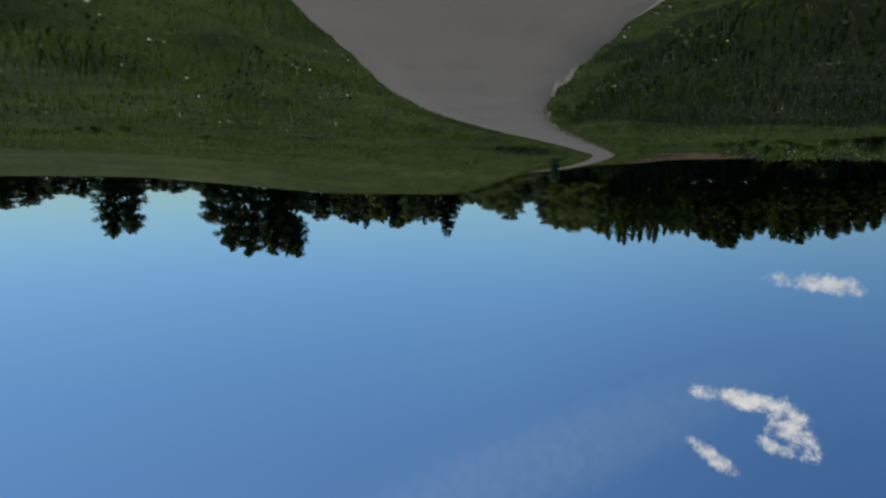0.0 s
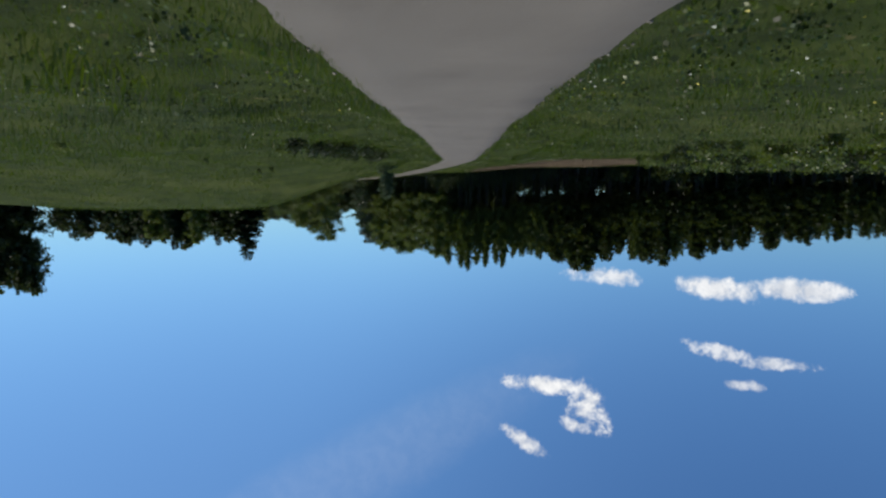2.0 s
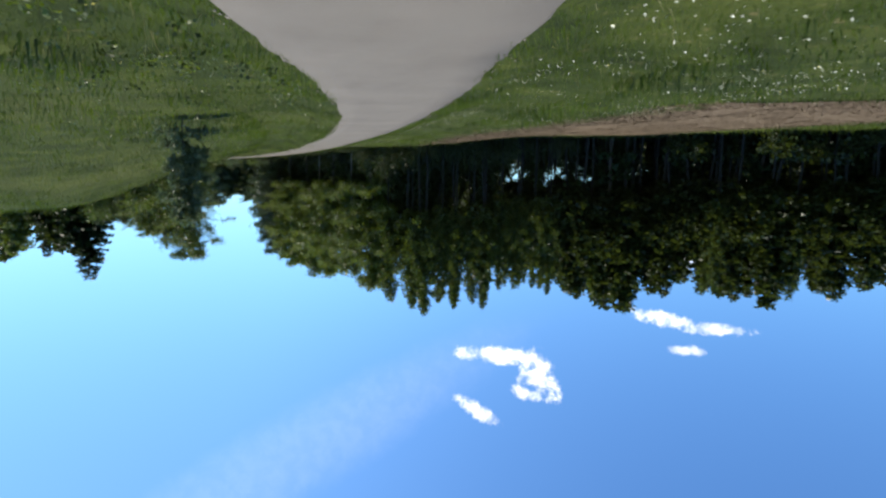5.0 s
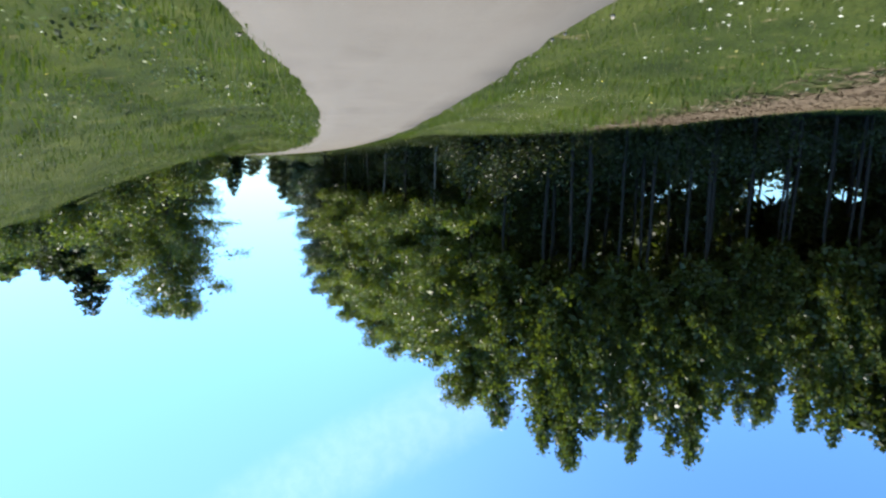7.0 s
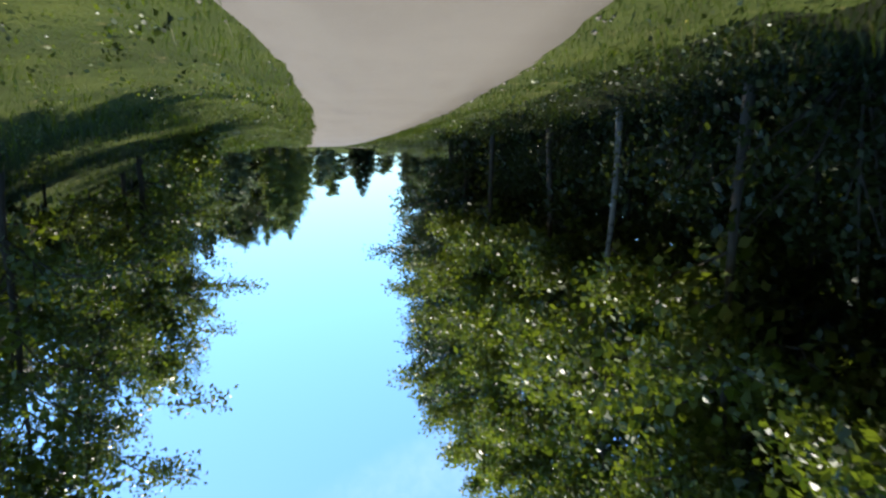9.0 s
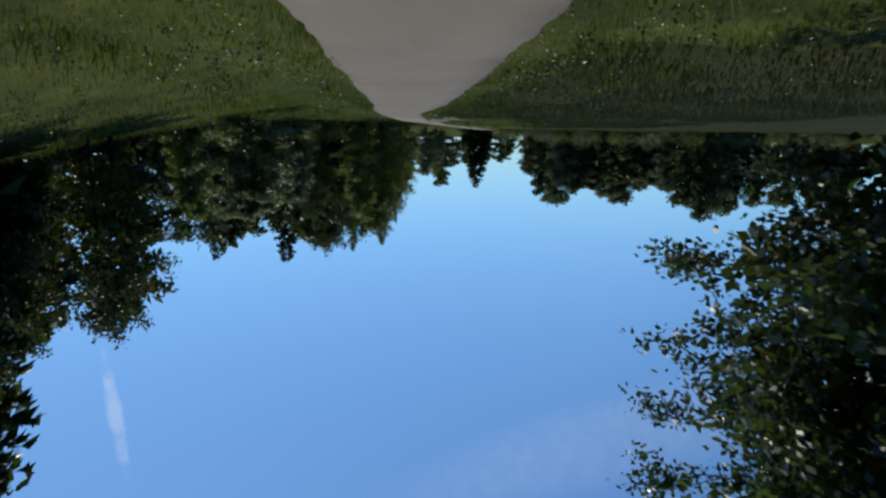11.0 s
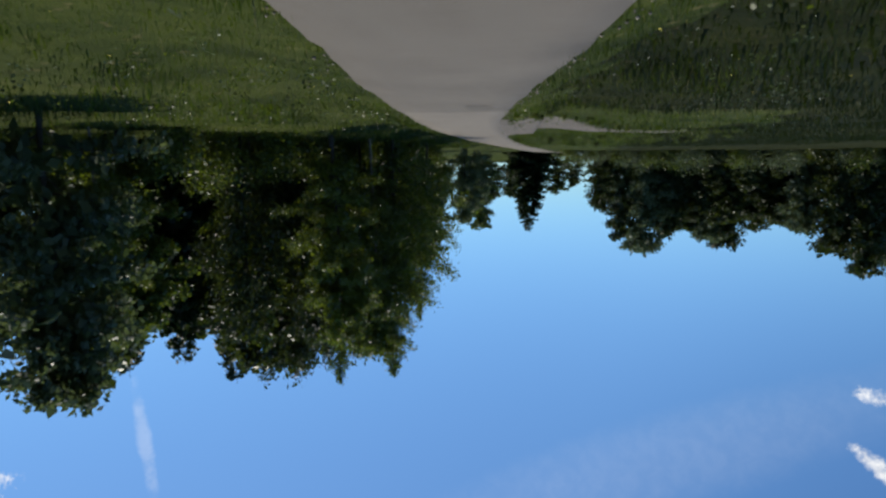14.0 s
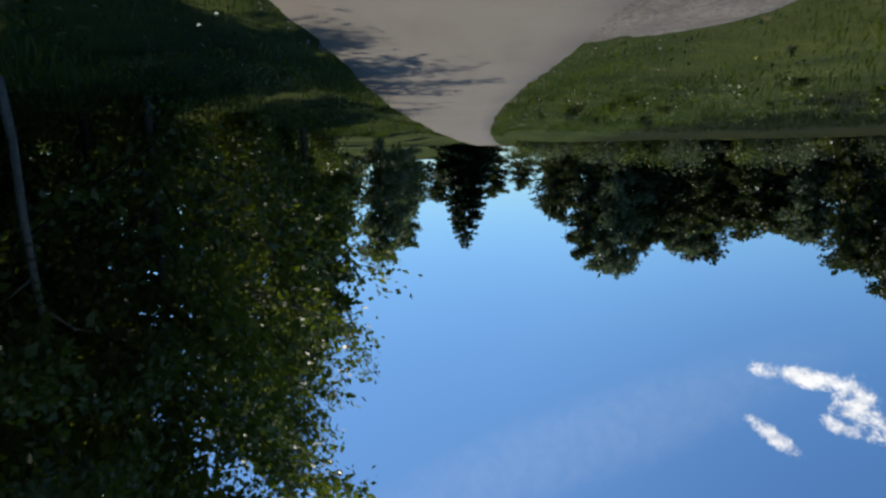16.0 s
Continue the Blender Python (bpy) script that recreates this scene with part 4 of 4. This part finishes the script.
    # backing trees added to close gaps, with dark leaf in place of shade
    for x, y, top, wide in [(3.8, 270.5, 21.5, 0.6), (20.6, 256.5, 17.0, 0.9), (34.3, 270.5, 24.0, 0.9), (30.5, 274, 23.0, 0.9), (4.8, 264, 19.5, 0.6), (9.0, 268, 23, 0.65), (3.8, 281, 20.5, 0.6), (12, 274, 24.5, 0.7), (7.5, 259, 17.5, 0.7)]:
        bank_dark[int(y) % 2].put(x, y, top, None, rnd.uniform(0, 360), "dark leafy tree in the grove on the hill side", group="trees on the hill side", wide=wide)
    for x, y, h in [(-19.5, 158, 2.6), (-16.5, 157, 3.0), (-12.5, 158, 3.2), (-20.6, 170, 2.4), (-8.5, 160, 2.6), (3.5, 229, 2.4), (5.5, 238, 2.8), (5.5, 250, 2.6), (4.0, 257, 2.6), (4.0, 261, 3.0), (0.5, 268, 2.2), (0.4, 274, 2.4), (7.0, 255, 3.2), (9, 259, 3.6), (12, 262, 4.0), (8, 267, 3.6), (5, 273, 3.2), (12, 270, 4), (16, 263, 4), (3, 280, 3), (10, 246, 3), (13, 254, 4), (17, 257, 4), (7, 279, 3.5), (2, 290, 2.6), (20, 266, 4), (6, 284, 4), (11, 283, 5), (4, 287, 4), (15, 281, 5), (9, 293, 5)]:
        bushes[int(y) % 2].put(x, y, None, h, rnd.uniform(0, 360), "pale green bush at the edge of the meadow", "bush", "bushes")


def distance():
    """Tree rows round the fields."""
    row = [(-17.5, 350, 18.5), (-21.5, 346, 22.5), (-25.0, 344.8, 25.6), (-30.0, 349, 23.0), (-35.0, 354, 22.0), (-39.0, 360, 25.0), (-43.0, 362, 26.8), (-48.0, 356, 22.0), (-53.0, 346, 21.5), (-56.5, 340, 24.5),
           (-60.5, 338, 26.5), (-65.0, 345, 26.0), (-69.0, 349, 27.0), (-75.0, 347, 24.0), (-82.0, 350, 25.0), (-89.0, 348, 24.0), (-97.0, 352, 25.0)]
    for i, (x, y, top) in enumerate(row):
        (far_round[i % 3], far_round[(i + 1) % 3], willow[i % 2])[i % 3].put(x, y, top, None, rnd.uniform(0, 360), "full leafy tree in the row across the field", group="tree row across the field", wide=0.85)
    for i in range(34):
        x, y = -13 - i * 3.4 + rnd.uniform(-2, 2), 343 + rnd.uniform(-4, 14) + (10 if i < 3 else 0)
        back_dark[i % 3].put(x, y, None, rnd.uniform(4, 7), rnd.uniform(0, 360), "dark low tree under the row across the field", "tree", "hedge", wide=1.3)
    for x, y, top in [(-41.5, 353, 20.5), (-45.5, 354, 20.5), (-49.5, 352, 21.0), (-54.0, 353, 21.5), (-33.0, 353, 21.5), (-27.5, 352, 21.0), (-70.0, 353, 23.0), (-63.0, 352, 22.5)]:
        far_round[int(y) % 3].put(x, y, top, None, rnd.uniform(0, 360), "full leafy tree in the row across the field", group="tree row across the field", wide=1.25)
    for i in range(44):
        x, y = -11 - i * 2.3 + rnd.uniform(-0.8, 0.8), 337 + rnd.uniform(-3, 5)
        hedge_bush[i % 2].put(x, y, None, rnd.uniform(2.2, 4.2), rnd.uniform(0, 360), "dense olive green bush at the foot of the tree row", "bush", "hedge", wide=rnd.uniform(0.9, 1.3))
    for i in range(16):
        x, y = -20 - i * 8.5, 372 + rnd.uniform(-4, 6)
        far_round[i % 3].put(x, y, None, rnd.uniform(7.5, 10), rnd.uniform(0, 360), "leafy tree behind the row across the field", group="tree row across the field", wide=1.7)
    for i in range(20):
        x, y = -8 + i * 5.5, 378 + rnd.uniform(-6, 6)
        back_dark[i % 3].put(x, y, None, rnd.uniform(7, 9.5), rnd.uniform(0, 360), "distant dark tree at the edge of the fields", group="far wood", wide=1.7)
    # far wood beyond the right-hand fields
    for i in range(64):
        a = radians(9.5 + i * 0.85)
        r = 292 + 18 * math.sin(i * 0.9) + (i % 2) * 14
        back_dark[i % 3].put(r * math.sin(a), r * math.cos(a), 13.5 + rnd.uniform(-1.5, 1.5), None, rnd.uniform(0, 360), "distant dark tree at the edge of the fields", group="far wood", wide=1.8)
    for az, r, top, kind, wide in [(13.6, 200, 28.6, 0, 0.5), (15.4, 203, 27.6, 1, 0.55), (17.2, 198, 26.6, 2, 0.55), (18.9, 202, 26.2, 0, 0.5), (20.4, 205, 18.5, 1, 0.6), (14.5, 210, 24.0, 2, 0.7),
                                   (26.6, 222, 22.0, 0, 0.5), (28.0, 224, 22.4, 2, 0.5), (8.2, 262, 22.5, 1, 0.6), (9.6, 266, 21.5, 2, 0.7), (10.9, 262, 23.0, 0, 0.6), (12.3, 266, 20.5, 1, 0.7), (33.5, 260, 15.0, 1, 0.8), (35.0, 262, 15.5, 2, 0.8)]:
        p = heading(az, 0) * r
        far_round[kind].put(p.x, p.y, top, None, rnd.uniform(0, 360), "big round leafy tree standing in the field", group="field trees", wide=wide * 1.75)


forest()
right_side()
distance()


# ---- grass, flowers and litter ----
def scatter(rng, n, lo, hi, y0, y1, bias=1.0):
    """Places beside the lane, between lo and hi metres from its middle, on both sides."""
    y = rng.uniform(y0, y1, n)
    d = (lo + (hi - lo) * rng.uniform(0, 1, n) ** bias) * rng.choice([-1, 1], n)
    cx, _ = road_at(y)
    return cx + d, y, d


def off_track(x, y):
    """False on the gravel entrance."""
    (nx, ny), (fx, fy) = np.array(TRACK_NEAR[::-1]).T, np.array(TRACK_FAR[::-1]).T
    return ~((x < -9.3) & (x > -22) & (y > np.interp(x, nx, ny)) & (y < np.interp(x, fx, fy)))


def litter_sides(y):
    """The two sides of the strip of cut reed, by the lane and by the wood."""
    fx, fy = np.array(WOOD_FRONT).T
    near = np.interp(y, [96, 104, 114, 124, 134, 139], [-34.6, -36.4, -36.9, -36.8, -38.8, -40.2])
    return near, np.minimum(near - 0.3, np.maximum(-64 + 0.35 * np.maximum(0, 110 - y), np.interp(y + 3.6, fy, fx)))


def in_litter(x, y):
    near, far = litter_sides(y)
    return (y > 96) & (y < 139) & (x < near) & (x > far)


def blades(name, seed, n, lo, hi, tall, wide, mat, label, y0=-3, y1=300, bias=1.0, keep=None, shade=False):
    rng = np.random.default_rng(seed)
    x, y, d = scatter(rng, n, lo, hi, y0, y1, bias)
    ok = ~((d < 0) & (d > -left_half(y) + 0.06)) & off_track(x, y) & ~in_litter(x, y) & (in_wood(x, y) if shade else ~in_wood(x + 1.3, y))
    if keep is not None:
        ok &= keep(x, y, d)
    x, y = x[ok], y[ok]
    n = len(x)
    z = land(x, y) - 0.02
    patch = 0.65 + 0.5 * (wave(x * 1.3, y * 1.1, 2.0) + 0.6 * wave(x * 3.1, y * 2.7, 5.0))
    h = tall * rng.uniform(0.5, 1.25, n) * np.clip(patch, 0.35, 1.5)
    a = rng.uniform(0, 6.283, n)
    b = a + rng.uniform(1.2, 1.9, n)
    w = wide * rng.uniform(0.6, 1.3, n) / 2
    root = np.column_stack([x, y, z])
    side = np.column_stack([np.cos(a), np.sin(a), 0 * a]) * w[:, None]
    tip = root + np.column_stack([np.cos(b) * h * rng.uniform(0.1, 0.7, n), np.sin(b) * h * rng.uniform(0.1, 0.7, n), h])
    v = np.stack([root - side, root + side, tip], 1).reshape(-1, 3)
    tagged(new(name, raw_mesh(name, v, np.arange(n * 3).reshape(-1, 3), mat)), label, "grass", kind="stuff")


def herbs(name, seed, clumps, each, lo, hi, y0, y1, tall, leaf, mat, label, keep=None, shade=False):
    """Clumps of broad-leaved wild plants among the grass."""
    rng = np.random.default_rng(seed)
    x, y, d = scatter(rng, clumps, lo, hi, y0, y1, 1.3)
    ok = off_track(x, y) & ~in_litter(x, y) & (in_wood(x - 0.6, y) if shade else ~in_wood(x, y)) & (wave(x * 0.9, y * 0.8, 4.0) > rng.uniform(-0.8, 0.5, clumps))
    if keep is not None:
        ok &= keep(x, y, d)
    x, y = x[ok], y[ok]
    n = len(x)
    h = tall * rng.uniform(0.3, 1.2, n)
    c = np.column_stack([x, y, land(x, y)])
    off = rng.normal(0, 1, (n, each, 3)) * np.array([0.35, 0.35, 0.0]) * h[:, None, None]
    off[:, :, 2] = h[:, None] * rng.uniform(0.15, 1.0, (n, each))
    at = (c[:, None] + off).reshape(-1, 3)
    way = unit(rng.normal(0, 1, at.shape) + np.array([0, 0, 0.3]))
    v, f = leaf_quads(at, way, leaf * rng.uniform(0.6, 1.4, len(at)), 0.36, rng, 0.15)
    tagged(new(name, raw_mesh(name, v, f, mat)), label, "weeds", kind="stuff")


def flowers(name, seed, n, lo, hi, y0, y1, tall, head, mat, label, keep=None):
    """Small flower heads of six petals on short stems."""
    rng = np.random.default_rng(seed)
    x, y, d = scatter(rng, n, lo, hi, y0, y1)
    ok = off_track(x, y) & ~in_litter(x, y) & ~in_wood(x, y) & (wave(x * 1.7, y * 1.3, 3.0) > rng.uniform(-0.7, 0.4, n))
    if keep is not None:
        ok &= keep(x, y, d)
    x, y = x[ok], y[ok]
    n = len(x)
    top = np.column_stack([x, y, land(x, y) + tall * rng.uniform(0.6, 1.3, n)])
    r = head * rng.uniform(0.5, 1.3, n)
    ang = np.arange(6) * np.pi / 3
    ring = top[:, None] + r[:, None, None] * np.stack([np.cos(ang), np.sin(ang), 0.25 * np.cos(ang * 2)], -1)[None]
    ring[:, :, 2] += r[:, None] * rng.normal(0, 0.4, (n, 1)) * np.cos(ang)[None]
    v = np.concatenate([ring, (top - np.array([0, 0, 1]) * r[:, None] * 0.5)[:, None]], 1)
    base = np.arange(n)[:, None, None] * 7
    f = base + np.array([[i, (i + 1) % 6, 6] for i in range(6)])[None]
    tagged(new(name, raw_mesh(name, v.reshape(-1, 3), f.reshape(-1, 3), mat)), label, "flowers", kind="stuff")


def build_litter():
    """Brown cut reed lying in a strip before the wood."""
    rng = np.random.default_rng(12)
    n = 62000
    x, y = -34 - 30 * rng.uniform(0, 1, n) ** 1.3, rng.uniform(96, 139, n)
    ok = in_litter(x + rng.normal(0, 0.5, n) + 0.6 * wave(x * 2, y * 2.4, 6.0), y)
    x, y = x[ok], y[ok]
    n = len(x)
    z = land(x, y) + 0.04 + rng.uniform(0, 0.10, n) * np.clip(0.6 + wave(x * 2, y * 2, 1), 0.1, 1.5)
    a, ln, w = rng.normal(1.2, 0.9, n), rng.uniform(0.1, 0.38, n), rng.uniform(0.012, 0.035, n)
    c = np.column_stack([x, y, z])
    along = np.column_stack([np.cos(a), np.sin(a), rng.normal(0, 0.22, n)]) * (ln / 2)[:, None]
    side = np.column_stack([-np.sin(a), np.cos(a), rng.normal(0, 0.3, n)]) * (w / 2)[:, None]
    v = np.stack([c - along - side, c + along - side, c + along + side, c - along + side], 1).reshape(-1, 3)
    tagged(new("cut_reed", raw_mesh("cut_reed", v, np.arange(n * 4).reshape(-1, 4), LITTER)), "brown dry cut reed lying in a strip before the wood", "litter", kind="stuff")
    # the matted floor of the strip
    ys = np.arange(96, 139.1, 1.0)
    near, far = litter_sides(ys)
    rows = []
    for f in np.linspace(0, 1, 9):
        px = near + (far - near) * f + 0.5 * wave(ys * 2.1, ys * 0 + f, f)
        rows.append(np.stack([px, ys, land(px, ys) + (0.05 if 0 < f < 1 else -0.08)], -1))
    v = np.stack(rows, 1).reshape(-1, 3)
    i = (np.arange(len(ys) - 1)[:, None] * 9 + np.arange(8)).ravel()
    tagged(new("reed_mat", raw_mesh("reed_mat", v, np.stack([i, i + 1, i + 10, i + 9], -1), LITTER, True)), "matted brown plant litter on the field", "litter", kind="structure")


def road_stones():
    """Loose stones along the broken edges of the asphalt."""
    rng = np.random.default_rng(31)
    n = 2600
    y = rng.uniform(-3, 290, n)
    cx, cz = road_at(y)
    s = rng.choice([-1, -1, 1], n)
    x = cx + s * (np.where(s < 0, left_half(y), HALF) + rng.normal(0.08, 0.12, n))
    r = rng.uniform(0.012, 0.04, n)
    c = np.column_stack([x, y, np.maximum(land(x, y), cz - 0.05) + r * 0.4])
    corner = np.array([[1, 0, 0], [0, 1, 0], [-1, 0, 0], [0, -1, 0], [0, 0, 0.8], [0, 0, -0.8]])
    v = c[:, None] + r[:, None, None] * corner[None] * rng.uniform(0.6, 1.3, (n, 6, 1))
    f = np.array([[0, 1, 4], [1, 2, 4], [2, 3, 4], [3, 0, 4], [1, 0, 5], [2, 1, 5], [3, 2, 5], [0, 3, 5]])
    tagged(new("roadside_stones", raw_mesh("roadside_stones", v.reshape(-1, 3), (np.arange(n)[:, None, None] * 6 + f[None]).reshape(-1, 3), GRAVEL_PALE)), "loose pale stones along the asphalt edge", "stones", kind="stuff")


def weed_rows():
    def clump(kind, x, y, tall, wide, label):
        weeds[kind].put(x, y, None, tall, rnd.uniform(0, 360), label, "weeds", "weeds in the meadow", wide=wide)

    meadow, field = "dark tall weeds standing in the meadow", "leafy weeds in the field beside the lane"
    # a broken belt of tall weeds out in the meadow before the wood
    for i in range(190):
        y = rnd.uniform(48, 84) if i % 3 else rnd.uniform(84, 108)
        d = rnd.uniform(11 + 0.15 * (y - 48), 44) if y < 84 else rnd.uniform(22, 62)
        x = float(road_at(y)[0]) - d
        if not in_litter(x, y):
            clump(0 if i % 4 else 1, x, y, rnd.uniform(0.7, 1.3) + (0.55 if d > 20 else 0), rnd.uniform(0.8, 1.5), meadow)
    # dark nettles on the slope across the lane
    for i in range(34):
        y = rnd.uniform(60, 84) if i % 2 else rnd.uniform(70, 78)
        clump(1, float(road_at(y)[0]) + rnd.uniform(6.0, 9.5), y, rnd.uniform(0.5, 0.9), rnd.uniform(1.0, 1.7), "dark nettles growing in the meadow")
    for i in range(12):
        y = rnd.uniform(30, 110)
        clump(0, float(road_at(y)[0]) + rnd.uniform(8, 26), y, rnd.uniform(0.4, 0.8), rnd.uniform(1.0, 1.6), meadow)
    for i in range(22):
        x = -11.2 - 0.5 * i
        y = float(np.interp(-x, [11, 12.8, 14.5, 22], [245.8, 250.4, 254.6, 259.8])) - rnd.uniform(0.3, 1.6)
        clump(0, x, y, rnd.uniform(0.22, 0.4), rnd.uniform(0.8, 1.2), field)
    for i in range(32):
        y = rnd.uniform(263, 284)
        clump(0 if i % 4 else 1, float(road_at(y)[0]) - rnd.uniform(3.6, 17), y, rnd.uniform(0.3, 0.75), rnd.uniform(0.8, 1.4), field)


build_litter()
road_stones()
weed_rows()
blades("verge_grass", 41, 300000, 1.62, 6.5, 0.20, 0.016, GRASS, "short green grass on the verges of the lane", bias=1.25)
blades("meadow_grass", 42, 190000, 5.5, 26, 0.38, 0.035, GRASS, "tall green grass in the meadow", bias=1.3, keep=lambda x, y, d: ~dark_field(x, y))
blades("far_meadow_grass", 48, 120000, 24, 62, 0.5, 0.07, GRASS, "tall green grass out in the meadow", y0=20, y1=330, keep=lambda x, y, d: ~dark_field(x, y))
blades("dark_herbs", 46, 420000, 2.6, 34, 0.36, 0.055, DARK_HERB, "dense dark leafy herbs in the field", bias=1.0, keep=lambda x, y, d: dark_field(x, y))
# the dark leaf on this strip stands in for shade at the wood's foot
blades("wood_herbs", 49, 70000, 3.0, 16, 0.26, 0.05, DARK_HERB, "grassy herbs coloured dark for the shade of the wood", y0=138, y1=194, bias=1.3, keep=lambda x, y, d: in_wood(x, y) & (d < 0), shade=True)
blades("dry_stalks", 43, 22000, 1.8, 22, 0.45, 0.014, GRASS_DRY, "pale dry grass stalks among the green", bias=1.2)
# more herbs in the same dark tone, again in place of canopy shade
herbs("wood_floor_herbs", 54, 9000, 18, 3.2, 15, 140, 192, 0.42, 0.08, DARK_HERB, "leafy herbs on the wood's floor, coloured dark for its shade", keep=lambda x, y, d: d < 0, shade=True)
herbs("verge_weeds", 51, 4200, 20, 2.0, 13, -2, 300, 0.45, 0.065, LEAF, "leafy green weeds among the verge grass", keep=lambda x, y, d: ~dark_field(x, y) & ~((d < 0) & (y > 84) & (y < 150)))
herbs("dark_verge_weeds", 52, 2600, 20, 2.2, 16, -2, 300, 0.5, 0.07, DARK_HERB, "dark leafy weeds among the verge grass", keep=lambda x, y, d: ~((d < 0) & (y > 84) & (y < 150)))
herbs("pale_verge_weeds", 53, 900, 16, 2.2, 12, -2, 300, 0.5, 0.06, LEAF_GREY, "pale leafy weeds among the verge grass", keep=lambda x, y, d: ~((d < 0) & (y > 84) & (y < 150)))
flowers("white_flowers", 44, 6500, 2.0, 14, 30, 300, 0.28, 0.018, PETAL_WHITE, "small white meadow flowers")
flowers("verge_flowers", 47, 12000, 2.2, 11, 84, 145, 0.16, 0.015, PETAL_WHITE, "many small white flowers in the mown verge", keep=lambda x, y, d: d < 0)
flowers("yellow_flowers", 45, 2600, 1.9, 12, 0, 300, 0.24, 0.018, PETAL_YELLOW, "small yellow meadow flowers")


def shoulder():
    """Pale gravel spilling from the edge of the asphalt on the first bend."""
    y = np.arange(-25, 44, 0.4)
    cx, cz = road_at(y)
    rows = []
    for f in (0.0, 0.5, 1.0):
        off = -left_half(y) + 0.16 - f * (0.36 + 0.2 * wave(y * 2.3, y * 0 + 1.0, 0.7)) * ease(-30, 0, y) * (1 - ease(30, 44, y))
        rows.append(np.stack([cx + off, y, cz + (0.005, -0.015, -0.12)[int(f * 2)]], -1))
    v = np.stack(rows, 1).reshape(-1, 3)
    i = (np.arange(len(y) - 1)[:, None] * 3 + np.arange(2)).ravel()
    tagged(new("gravel_shoulder", raw_mesh("gravel_shoulder", v, np.stack([i, i + 3, i + 4, i + 1], -1), GRAVEL_PALE, True)), "pale gravel along the broken asphalt edge", "gravel", kind="structure")


shoulder()
